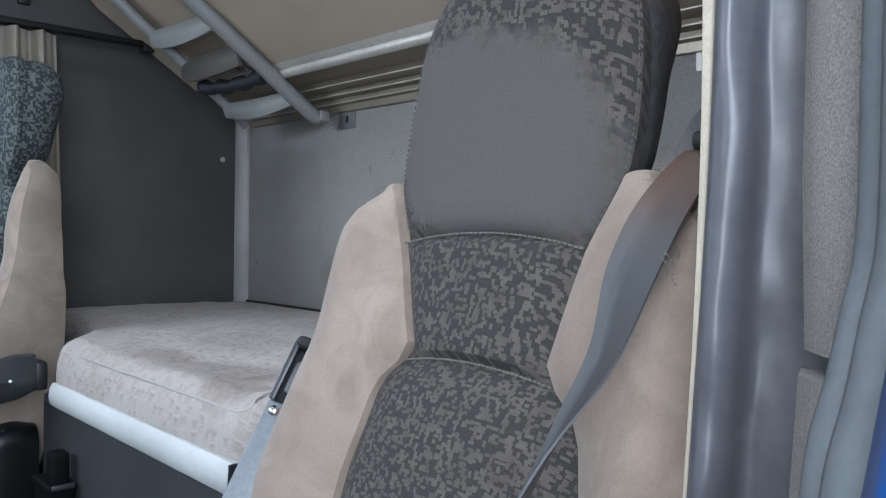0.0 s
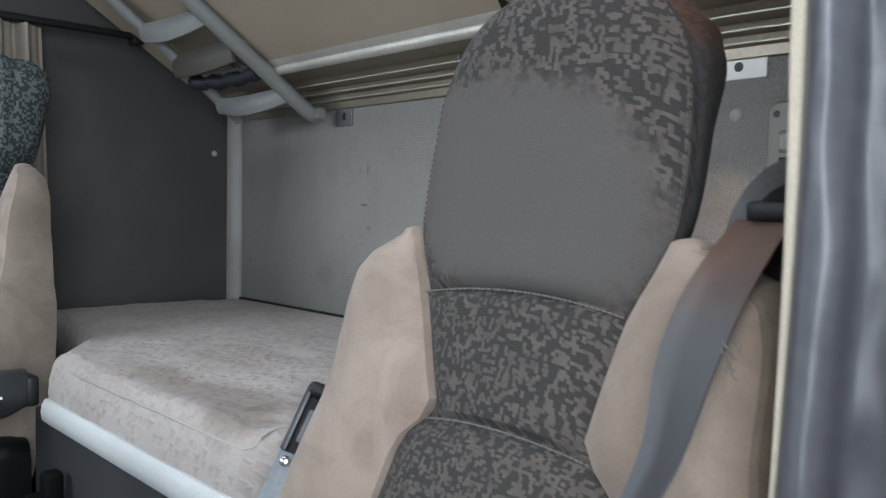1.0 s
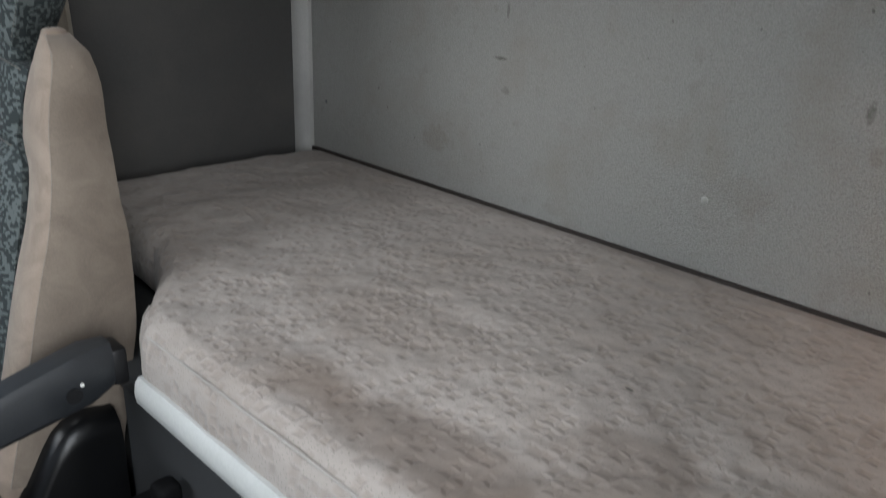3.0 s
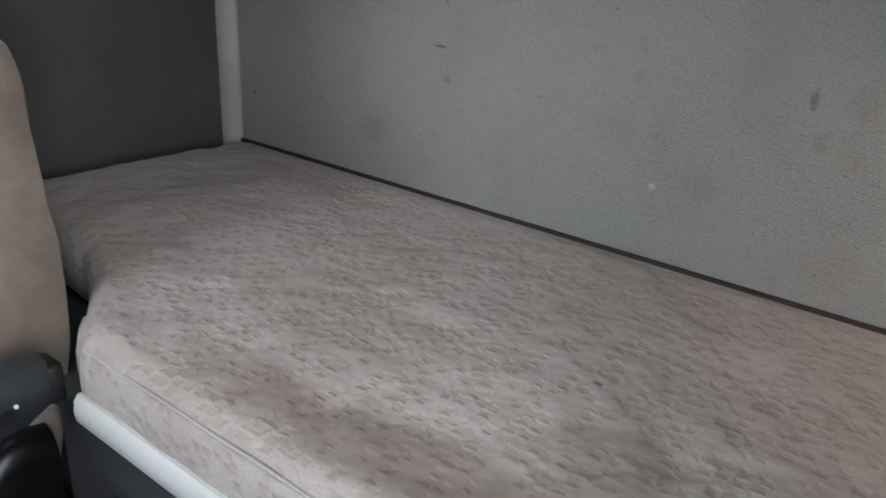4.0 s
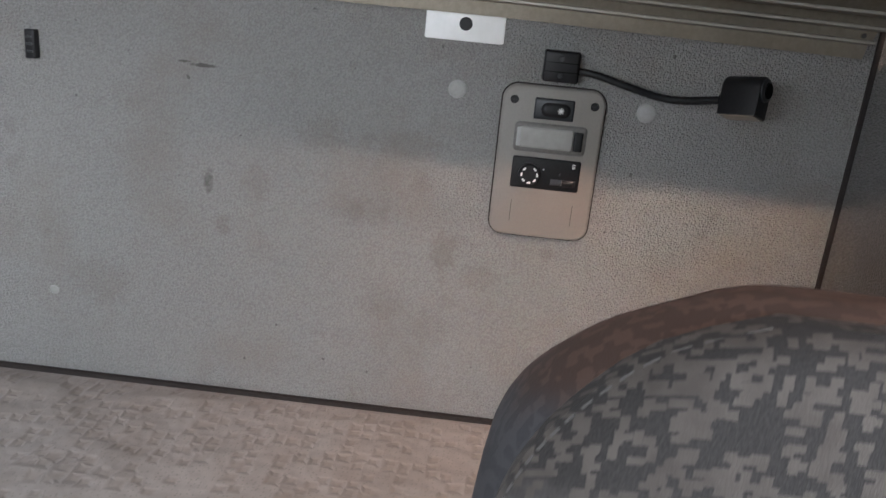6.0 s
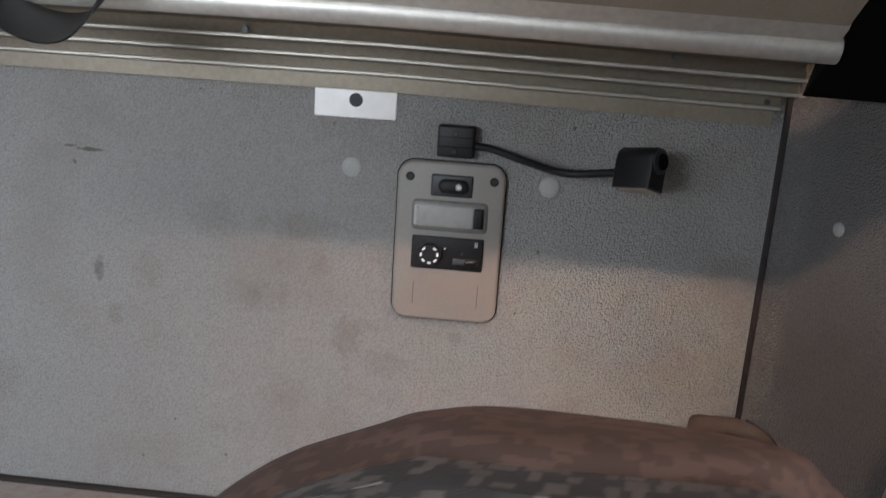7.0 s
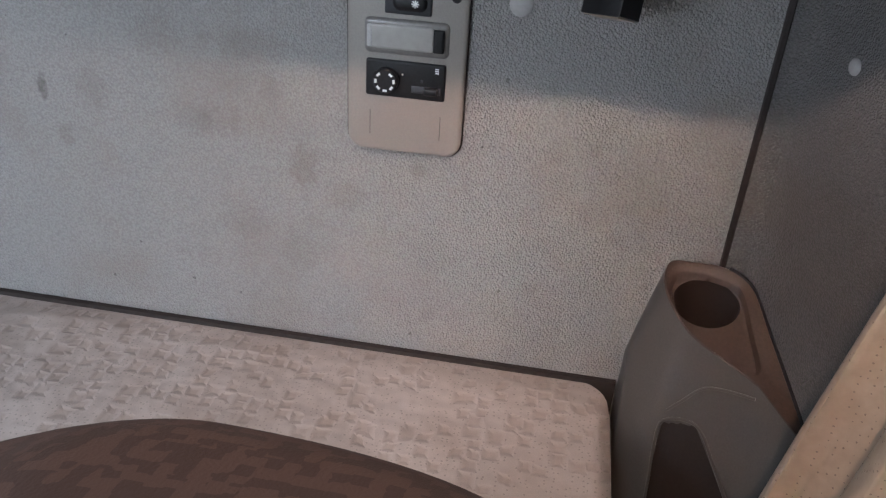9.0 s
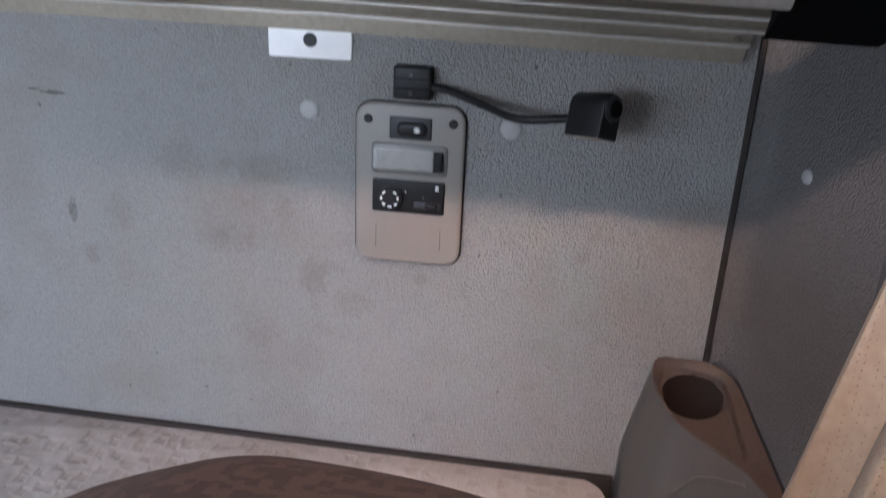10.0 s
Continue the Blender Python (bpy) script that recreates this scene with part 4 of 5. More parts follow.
part("knob", tube([(-0.878, 1.4385, 0.876), (-0.878, 1.434, 0.876)], 0.011, 14), "black", arm)
# belt buckle of the passenger seat
bk = thing("belt_buckle", (-0.975, 1.53, 0.64), "black seat belt buckle with orange release button", "belt buckle")
part("body", slant_box((-0.965, 1.535, 0.625), (-0.985, 1.53, 0.722), 0.034, 0.026, 0.006), "black", bk)
part("release_button", slant_box((-0.984, 1.53, 0.716), (-0.987, 1.529, 0.736), 0.026, 0.018, 0.005), "orange", bk, "orange release button")


# ---- seat belt on the driver's seat ----
belt = thing("seat_belt", (-0.8, 0.12, 0.6), "grey woven seat belt with a frayed edge over the seat", "seat belt")


def ribbon(path, half, thick=0.0008, curl=0.0):
    """A strap along (centre, direction across) pairs, one edge curling up."""
    rings = []
    for (c, a), (c2, _) in zip(path, [*path[1:], path[-1]]):
        c, a = Vector(c), Vector(a).normalized()
        d = Vector(c2) - c if c2 != c else Vector((0, 0, -1))
        n = a.cross(d).normalized() if a.cross(d).length > 1e-6 else Vector((1, 0, 0))
        hw = half(len(rings)) if callable(half) else half
        front, rear = [], []
        for k in range(9):
            u = -1 + k / 4
            lift = curl * max(0.0, u - 0.35) ** 2 * min(1.0, len(rings) / 14)
            front.append(c + a * hw * (u - 0.12 * max(0.0, u - 0.5)) + n * (lift + thick))
            rear.append(c + a * hw * (u - 0.12 * max(0.0, u - 0.5)) + n * (lift - thick))
        rings.append(front + rear[::-1])
    return loft(rings)


keys = [(-0.700, 0.100, 1.262), (-0.738, 0.106, 1.240), (-0.785, 0.111, 1.199), (-0.8185, 0.116, 1.150), (-0.858, 0.110, 1.095), (-0.902, 0.116, 1.045), (-0.945, 0.122, 0.985), (-1.02, 0.13, 0.86), (-1.10, 0.14, 0.70), (-1.14, 0.06, 0.58)]
acr = [(0.30, 1, 0.1), (0.30, 1, 0.05), (0.25, 1, 0.12), (0.3, 1, 0.12), (0.75, 0.8, 0.1), (0.9, 0.35, 0.2), (0.95, 0.2, 0.3), (0.9, 0.3, 0.3), (0.5, 0.8, 0.2), (0.3, 1, 0.1)]
cen, ac = smooth_path(keys, 6), smooth_path(acr, 6)
part("webbing", ribbon(list(zip([tuple(c) for c in cen], [tuple(a) for a in ac])), 0.0220, curl=0.018), "webbing", belt)
fr = bmesh.new()
random.seed(4)
for k in range(9):
    p = Vector((-0.812 + random.uniform(-0.01, 0.01), 0.093 + random.uniform(-0.004, 0.004), 1.16 + random.uniform(-0.016, 0.012)))
    add(fr, tube(smooth_path([p, p + Vector((-0.004, -0.004 - random.random() * 0.004, -0.004)), p + Vector((-0.003, -0.006, -0.012 * random.random() - 0.003))], 4), 0.0004, 4))
part("frayed_threads", fr, "thread", belt, "pale frayed threads")
guide = thing("belt_guide", (-0.68, 0.12, 1.2), "slate plastic belt guide on the seat shoulder", "belt guide")
rings = []
for i in range(13):
    a = math.pi * i / 12
    rings.append([(-0.69 + u, 0.075 - 0.062 * math.cos(a) * s, 1.205 + v + 0.084 * math.sin(a) ** 0.9 * s) for u, v, s in ((-0.045, -0.01, 0.92), (-0.05, 0.0, 1.0), (0.045, 0.0, 1.0), (0.05, -0.008, 0.9), (0.0, -0.02, 0.7))])
part("housing", loft(rings), "inner", guide)
part("slot", box(-0.7445, -0.700, 0.046, 0.118, 1.242, 1.256, 0.004), "black", guide, "black belt slot")
part("post", box(-0.70, -0.65, 0.045, 0.105, 1.02, 1.23, 0.012), "plain", guide, "dark covered post")

# ---- recliner handle with strap beside the driver's seat ----
hd = thing("folded_belt_anchor", (-0.79, 0.56, 0.8), "black and grey seat buckle arm beside the seat", "buckle arm")


B_BALL = Vector((-0.820, 0.555, 0.993))
b_up = Vector((0.487, -0.02, 0.873)).normalized()
b_across = Vector((-0.567, 0.755, 0.334))
b_across = (b_across - b_up * b_across.dot(b_up)).normalized()
b_out = b_up.cross(b_across)
b_out = -b_out if b_out.x > 0 else b_out
B_FRAME = Matrix((b_across, b_out, b_up)).transposed().to_4x4()
B_FRAME.translation = B_BALL - b_across * 0.004 - b_out * 0.004 - b_up * 0.009


def buckle_piece(*args):
    bm = box(*args)
    bmesh.ops.transform(bm, matrix=B_FRAME, verts=bm.verts)
    return bm


part("steel_arm", buckle_piece(-0.023, 0.023, -0.006, 0.001, -0.19, 0.001, 0.0015), "steel", hd, "grey steel arm")
hsg = part("housing", buckle_piece(-0.022, 0.022, -0.010, -0.002, 0.0, 0.074, 0.002), "black", hd, "black plastic buckle housing")
for w in (-0.0188, 0.0188):
    part("side_rail", buckle_piece(w - 0.0035, w + 0.0035, -0.008, 0.010, 0.001, 0.072, 0.002), "armplastic", hsg, "slate side rail")
part("top_cap", buckle_piece(-0.0225, 0.0225, -0.012, 0.012, 0.063, 0.079, 0.007, 3), "black", hsg, "rounded black top cap")
part("inner_block", buckle_piece(-0.0115, 0.0115, -0.004, 0.007, 0.013, 0.050, 0.003), "inner", hsg, "grey inner block")
bl = dome(0, 0, 0.006, 0.005)
bmesh.ops.transform(bl, matrix=B_FRAME @ Matrix.Translation((0, 0, 0.007)) @ Matrix.Rotation(radians(-90), 4, "Z"), verts=bl.verts)
part("ball", bl, "chrome", hsg, "steel ball")
for w in (-0.009, 0.0125):
    rv = dome(0, 0, 0.0062, 0.004)
    bmesh.ops.transform(rv, matrix=B_FRAME @ Matrix.Translation((w, 0.001, -0.009)) @ Matrix.Rotation(radians(-90), 4, "Z"), verts=rv.verts)
    part("rivet", rv, "chrome", hd, "steel rivet")

# ---- black bottle-shaped bin and tray beside the bunk ----
bn = thing("waste_bin", (-0.819, 1.338, 0.0), "black plastic bin beside the bunk base", "bin")
rings = []
for z, g in ((0.0, 0.008), (0.50, 0.002), (0.690, 0.0), (0.702, 0.0), (0.708, -0.003), (0.716, -0.003), (0.719, 0.0)):
    rings.append([(-0.819 + a, 1.338 + b, z) for a, b in rounded(0.042 - 2 * g, 0.102 - 2 * g, 0.008, 3)])
part("body", loft(rings), "deepblack", bn)
part("post", box(-0.836, -0.802, 1.300, 1.336, 0.70, 0.775, 0.009, 3), "deepblack", bn)
part("clip", box(-0.840, -0.800, 1.281, 1.287, 0.713, 0.722, 0.002), "armplastic", bn, "scratched grey clip")
tr = thing("floor_tray", (-1.2, 1.42, 0.5), "black plastic floor tray beside the engine tunnel", "tray")
part("tray_body", box(-1.6, -0.87, 1.272, 1.50, 0.0, 0.46, 0.01), "deepblack", tr)
for yy in (1.36, 1.39):
    part("stud", tube([(-1.02, yy, 0.459), (-1.02, yy, 0.466)], 0.004, 10), "armplastic", tr)

# ---- driver's curtain, pillar and door frame ----
cu = thing("cab_curtain", (-0.6, 0.0, 1.2), "dark satin curtain with cream perforated lining, drawn back in pleats", "curtain")


def curtain_sheet(offset, x0, x1, thick=0.0016):
    rings = []
    n = 150
    for i in range(n + 1):
        u = i / n
        x = x0 + (x1 - x0) * u
        ring, back = [], []
        for k in range(15):
            z = 0.55 + 1.35 * k / 14
            lean = 0.17 * (1.30 - z) * (1 if z < 1.6 else 0.8)
            ph = 2 * math.pi * u * 6.5 + 0.5 * math.sin(3 * z)
            amp = 0.020 * (0.55 + 0.45 * math.sin(9 * u + 1.0) ** 2)
            y = -0.018 + lean * (0.4 + 0.6 * (1 - u)) + amp * math.sin(ph) + offset + 0.03 * u
            xx = x + 0.006 * math.cos(ph * 2) + 0.006 * math.sin(6 * z)
            ring.append((xx, y - thick, z))
            back.append((xx, y + thick, z))
        rings.append(ring + back[::-1])
    return loft(rings)


part("lining", curtain_sheet(0.004, -0.365, -0.872), "cream", cu, "cream perforated lining")
# dark outer cloth, turned round the leading edge
rings = []
fold = smooth_path([(-0.40, -0.045, 0), (-0.60, -0.035, 0), (-0.80, -0.040, 0), (-0.866, -0.064, 0), (-0.874, -0.048, 0), (-0.878, -0.028, 0), (-0.880, -0.010, 0), (-0.884, -0.001, 0), (-0.898, 0.003, 0), (-0.906, 0.010, 0), (-0.904, 0.019, 0), (-0.893, 0.027, 0), (-0.882, 0.032, 0), (-0.866, 0.034, 0)], 8)
outer = []
for k in range(121):
    z = 0.5 + 1.45 * k / 120
    row = []
    for i, p in enumerate(fold):
        u = i / (len(fold) - 1)
        pucker = 0.0042 * noise.noise(Vector((u * 6, z * 30, 1))) * (0.4 if u < 0.35 else 1.0 if u < 0.8 else 0.08)
        soft = 0.004 * noise.noise(Vector((u * 7, z * 5, 4))) * (1.0 if u < 0.75 else 0.3)
        row.append((p.x + 0.003 * math.sin(5 * z + 40 * p.y) + pucker + soft, p.y + 0.005 * math.sin(7 * z + 2) + 0.16 * (1.2 - z) * 0.06 + 0.6 * pucker, z))
    outer.append(row)
inner = [[(x + 0.0022, y + 0.0004, z) for x, y, z in r] for r in outer]
part("outer_cloth", loft([a + b[::-1] for a, b in zip(outer, inner)]), "satin", cu, "dark grey satin outer cloth")
edge_i = min(range(len(fold)), key=lambda i: (fold[i] - Vector((-0.893, 0.027, 0))).length)
rings = []
for r in outer:
    x, y, z = r[edge_i]
    w = interp([(1.0, 0.0011), (1.11, 0.0014), (1.22, 0.0028), (1.32, 0.0044), (1.5, 0.0048)], z)
    rings.append([(x - 0.001 + 0.55 * w * math.cos(a) + 0.5 * w, y + 0.9 * w + w * math.sin(a), z) for a in (2 * math.pi * k / 8 for k in range(8))])
part("edge_piping", loft(rings), "piping", cu, "cream edge piping")

# pillar lining: felt-covered
pl = thing("pillar_lining", (-0.95, -0.07, 0.9), "grey-brown felt covered door pillar lining in two pieces", "pillar trim")
for z0, z1, nm, dx in ((1.128, 2.0, "upper_piece", 0.0), (0.3, 1.118, "lower_piece", -0.006)):
    sec = [(-0.925 + dx, -0.045), (-0.945 + dx, -0.052), (-0.962 + dx, -0.068), (-0.972 + dx, -0.088), (-0.965 + dx, -0.12), (-0.92 + dx, -0.12)]
    rings = []
    for i in range(13):
        t_ = i / 12
        z = z0 + (z1 - z0) * t_
        k = 1 - 0.5 * max(0, 1 - min(i, 12 - i) / 0.7)
        cx, cyy = -0.935, -0.09
        bow = 0.012 * max(0.0, (1.3 - z)) if z < 1.3 else 0.0
        rings.append([(cx + (x - cx) * (0.86 + 0.14 * k) - bow, cyy + (y - cyy) * (0.86 + 0.14 * k), z) for x, y in sec])
    part(nm, loft(rings), "felt", pl)


def upright(path, sec, name, material, label, category):
    """A vertical moulding with a fixed section along a slightly curved line."""
    rings = [[(p[0] + a, p[1] + b, p[2]) for a, b in sec] for p in path]
    return single(name, loft(rings), material, label, category, "structure")


seal_line = [tuple(p) for p in smooth_path([(-0.992, -0.105, 2.1), (-0.990, -0.105, 1.5), (-0.990, -0.105, 1.26), (-0.990, -0.105, 1.195), (-0.993, -0.105, 1.170), (-1.004, -0.105, 1.150), (-1.017, -0.106, 1.130), (-1.031, -0.106, 1.109), (-1.037, -0.106, 1.08), (-1.043, -0.106, 1.0), (-1.05, -0.106, 0.4)], 8)]
ring12 = [(0.014 * math.cos(2 * math.pi * k / 14), 0.014 * math.sin(2 * math.pi * k / 14)) for k in range(14)]
upright(seal_line, ring12, "door_seal", "rubber", "grey rubber door seal", "trim")
upright([(x - 0.028, y - 0.017, z) for x, y, z in seal_line], [(a * 1.05, b * 1.05) for a, b in ring12], "outer_seal", "rubber", "grey rubber outer door seal", "trim")
upright([(x - 0.014, y - 0.016, z) for x, y, z in seal_line], [(-0.012, -0.012), (0.03, -0.012), (0.03, 0.004), (-0.012, 0.004)], "seal_channel", "black", "dark channel between the door seals", "trim")
blue_line = [(-1.098 + 0.5 * min(max(z - 1.12, -0.2), 0.12), -0.142, z) for x, y, z in seal_line]
upright(blue_line, [(-0.03, -0.05), (0.04, -0.05), (0.04, 0.006), (0.0, 0.010), (-0.02, 0.0), (-0.03, -0.015)], "door_frame", "blue", "blue painted cab door frame edge", "door frame")
single("pillar_core", box(-0.985, -0.90, -0.16, -0.121, 0.0, 2.0), "rubber", "grey inner door pillar", "pillar", "structure", False)

# ---- upper bunk, tilted up, with its rail, ladder and strap ----
SL = radians(33)


def droop(y):
    """The bunk and its rail sag a little towards the driver's end."""
    return -0.008 * max(0.0, 1 - y / 0.45)


def on_bunk(d, h, y):
    """A place d up the underside from the tube and h below it."""
    return (-0.205 - d * math.cos(SL) + h * math.sin(SL), y, 1.590 + d * math.sin(SL) - h * math.cos(SL) + droop(y))


ub = thing("upper_bunk", (-0.2, 1.0, 1.6), "beige upper bunk tilted up on a silver tube", "bunk")
bm = loft([[on_bunk(d, h, y) for d, h in ((0.0, 0.0), (0.34, 0.0), (0.36, -0.02), (0.36, -0.08), (0.0, -0.08))] for y in (0.035, 0.045, 0.45, 2.05, 2.06)])
part("board", bm, "bunkboard", ub, "beige fabric covered board")
# Black block added at the bunk's end to keep the corner in shadow.
part("end_bracket", loft([[on_bunk(d, h, y) for d, h in ((-0.10, -0.004), (0.36, -0.004), (0.36, -0.12), (-0.10, -0.12))] for y in (-0.088, 0.030)]), "deepblack", ub, "black filler at the bunk's end, added to block light")
part("edge_tube", tube([(-0.190, y, 1.582 + droop(y)) for y in (0.03, 0.04, 0.45, 1.0, 1.75)], 0.0135, 16), "alu", ub, "silver edge tube")
part("edge_band", loft([[on_bunk(d, h, y) for d, h in ((0.0, 0.003), (0.018, 0.003), (0.018, -0.002), (0.0, -0.002))] for y in (0.034, 0.45, 1.0, 2.0)]), "alu", ub, "flat silver edge band")
for yy in (0.15, 0.59, 1.05):
    part("screw", tube([(-0.098, yy, 1.5605), (-0.1030, yy, 1.5595)], 0.0038, 12), "steel", ub, "small screw")
# (x, z, where the profile ends beside the corner)
prof = [(0.0, 1.502, 0.022), (-0.015, 1.502, 0.022), (-0.017, 1.5185, 0.020), (-0.034, 1.5205, 0.020), (-0.034, 1.5235, 0.020), (-0.026, 1.5245, 0.020), (-0.029, 1.5345, 0.018), (-0.056, 1.5365, 0.004), (-0.056, 1.5395, 0.004), (-0.048, 1.5405, 0.006), (-0.052, 1.5500, 0.010), (-0.097, 1.5520, 0.016), (-0.097, 1.5545, 0.016), (-0.090, 1.5555, 0.018), (-0.100, 1.568, 0.024), (-0.170, 1.588, 0.028), (-0.170, 1.60, 0.028), (0.0, 1.64, 0.022)]
wr = thing("bunk_wall_rail", (0.0, 1.0, 1.55), "taupe anodised aluminium wall rail with stepped lips", "wall rail")
part("profile", loft([[(x, e, z + droop(e)) for x, z, e in prof], *[[(x, y, z) for x, z, e in prof] for y in (0.45, 1.0, 2.06)]]), "olive", wr, "", False)
for lx, lz, ly in ((-0.034, 1.522, 0.020), (-0.056, 1.538, 0.004), (-0.097, 1.5533, 0.016)):
    part("lip", loft([[(lx + a, y, lz + b + droop(y)) for a, b in ((-0.0012, -0.0012), (-0.0008, -0.0016), (0.002, -0.0016), (0.002, 0.0016), (-0.0008, 0.0016), (-0.0012, 0.0012))] for y in (ly, 0.45, 2.05)]), "lipalu", wr, "bright machined lip")
part("screw", tube([(-0.030, 0.034, 1.5215), (-0.0335, 0.034, 1.5210)], 0.003, 10), "chrome", wr)

ld = thing("bunk_ladder", (-0.3, 1.85, 1.6), "grey painted folding ladder stowed under the bunk", "ladder")
part("side_tube", tube(smooth_path([(-0.075, 1.607, 1.484), (-0.10, 1.607, 1.492), (-0.268, 1.607, 1.607), (-0.427, 1.607, 1.716), (-0.52, 1.607, 1.785)], 6), 0.024, 14, 0.8), "ladder", ld)
part("side_tube", tube(smooth_path([(-0.134, 1.88, 1.478), (-0.16, 1.88, 1.50), (-0.349, 1.88, 1.6426), (-0.45, 1.88, 1.715), (-0.515, 1.88, 1.765)], 6), 0.019, 14, 0.8), "ladder", ld)


def rung(p, q, v, sag=0.014):
    """A curved plate between the two tubes, v half its height."""
    p, q = Vector(p), Vector(q)
    rings = []
    for i in range(15):
        t_ = i / 14
        bow = math.sin(math.pi * t_)
        c = p.lerp(q, t_) + Vector((-0.012 * bow, 0, -sag * bow))
        k = 0.8 + 0.2 * bow
        rings.append([c + Vector((a, 0, b * k)) for a, b in ((-0.006, -v), (-0.012, -v * 0.5), (-0.015, 0), (-0.012, v * 0.6), (-0.004, v), (0.004, v), (-0.002, v * 0.5), (-0.005, 0), (-0.002, -v * 0.6), (0.002, -v))])
    return loft(rings)


part("step", rung((-0.137, 1.625, 1.532), (-0.20, 1.87, 1.512), 0.026), "ladder", ld, "grey curved step")
part("step", rung((-0.366, 1.625, 1.690), (-0.412, 1.87, 1.675), 0.028), "ladder", ld, "grey curved step")
part("hook_plate", box(-0.085, -0.055, 1.58, 1.64, 1.47, 1.50, 0.006), "ladder", ld)
part("cover_panel", rung((-0.290, 1.63, 1.618), (-0.325, 1.868, 1.60), 0.034, 0.004), "pocket", ld, "taupe curved cover panel")
roll = [Vector((-0.222, 1.635, 1.575)).lerp(Vector((-0.282, 1.865, 1.566)), k / 12) + Vector((0.004 * math.sin(k * 2.1), 0, -0.010 * math.sin(math.pi * k / 12) + 0.003 * math.sin(k * 1.7))) for k in range(13)]
part("folded_strap", tube(roll, [0.019 + 0.004 * math.sin(k * 1.9) for k in range(13)], 12, 0.9), "navy", ld, "dark folded retaining strap")
part("strap_knot", tube(smooth_path([(-0.275, 1.655, 1.600), (-0.262, 1.68, 1.590), (-0.266, 1.70, 1.598), (-0.255, 1.69, 1.604), (-0.257, 1.67, 1.594), (-0.245, 1.66, 1.586)], 6), 0.004, 8), "inner", ld, "grey knotted cord")

st = thing("bunk_strap", (-0.23, 0.73, 1.6), "black webbing strap drooping from the upper bunk", "strap")
sp = smooth_path([(-0.235, 0.652, 1.618), (-0.226, 0.668, 1.590), (-0.222, 0.70, 1.5535), (-0.222, 0.74, 1.550), (-0.222, 0.783, 1.572), (-0.235, 0.81, 1.618)], 8)
part("webbing", ribbon([(tuple(p), (0.9, 0.1, 0.42)) for p in sp], lambda k: 0.020 + 0.014 * math.sin(math.pi * k / (len(sp) - 1))), "black", st)


# ---- things on the rear wall ----
cp = thing("control_panel", (0, 0.371, 1.33), "warm grey bunk control panel with lamp and heater control", "control panel")
body = bmesh.new()
rings = []
for x, k in ((-0.0005, 0.0), (-0.007, 0.0), (-0.009, 0.0018), (-0.0095, 0.004)):
    ol = []
    for a, b in rounded(0.127 - 2 * k, 0.19 - 2 * k, 0.017 - k, 8):
        b += 0.004 * (1 - (a / 0.064) ** 2) * (1 if b > 0 else -0.6)
        ol.append((x, 0.371 + a, 1.329 + b))
    rings.append(ol)
part("cover_plate", loft(rings), "greyplastic", cp, "warm grey plastic cover plate")
# Slightly larger dark plate: the panel's shadow gap built as an outline.
gasket = []
for x, k in ((-0.0003, 0.0), (-0.0030, 0.0)):
    ol = []
    for a, b in rounded(0.1305, 0.1935, 0.0185, 8):
        b += 0.004 * (1 - (a / 0.066) ** 2) * (1 if b > 0 else -0.6)
        ol.append((x, 0.371 + a, 1.329 + b))
    gasket.append(ol)
part("gasket", loft(gasket), "joint", cp, "dark plate standing in for the shadow gap round the panel")
for yy in (0.420, 0.321):
    s = part("screw", disc(yy, 1.407, 0.0052, -0.009, -0.0105), "black", cp, "dark screw")
    part("slot", box(-0.0112, -0.0104, yy - 0.0035, yy + 0.0035, 1.4065, 1.4075), "black", s)
bz = part("switch_bezel", plate(0.370, 1.399, 0.049, 0.026, -0.009, -0.0118, 0.002), "armplastic", cp, "slate switch bezel")
part("rocker", plate(0.368, 1.3985, 0.036, 0.017, -0.0115, -0.0155, 0.008, 0.003), "black", bz, "black rocker switch")
sy = bmesh.new()
for k in range(4):
    a = math.pi * k / 4
    m_ = Matrix.Translation((-0.0158, 0.362, 1.3985)) @ Matrix.Rotation(a, 4, "X")
    b_ = box(-0.0002, 0.0002, -0.004, 0.004, -0.0005, 0.0005)
    bmesh.ops.transform(b_, matrix=m_, verts=b_.verts)
    add(sy, b_)
part("symbol", sy, "print", bz)
lf = part("lamp_frame", plate(0.3705, 1.3625, 0.090, 0.037, -0.009, -0.0125, 0.006, 0.0025), "lensrim", cp, "clear grey lamp rim")
part("lens", plate(0.376, 1.3625, 0.068, 0.026, -0.0122, -0.0140, 0.004), "lens", lf, "frosted lamp lens")
part("lens_end", plate(0.4095, 1.3625, 0.006, 0.024, -0.0138, -0.0148, 0.002), "cap", lf)
part("lamp_switch", plate(0.3360, 1.3625, 0.011, 0.024, -0.0138, -0.0165, 0.001), "black", lf, "black lamp switch")
ht = part("heater_control", plate(0.3705, 1.3175, 0.086, 0.040, -0.009, -0.0125, 0.0025), "black", cp, "black heater control")
dl = part("dial", disc(0.391, 1.3165, 0.0138, -0.0122, -0.021, 28, 0.002), "black", ht)
for k in range(7):
    a = radians(130 + k * 46)
    b_ = box(-0.0214, -0.0209, -0.0012, 0.0012, -0.0022, 0.0022)
    m_ = Matrix.Translation((0, 0.391 + 0.0098 * math.cos(a), 1.3165 + 0.0098 * math.sin(a))) @ Matrix.Rotation(a + math.pi / 2 * 0, 4, "X") @ Matrix.Rotation(0.0, 4, "X")
    bmesh.ops.transform(b_, matrix=m_, verts=b_.verts)
    part("dial_mark", b_, "print", dl)
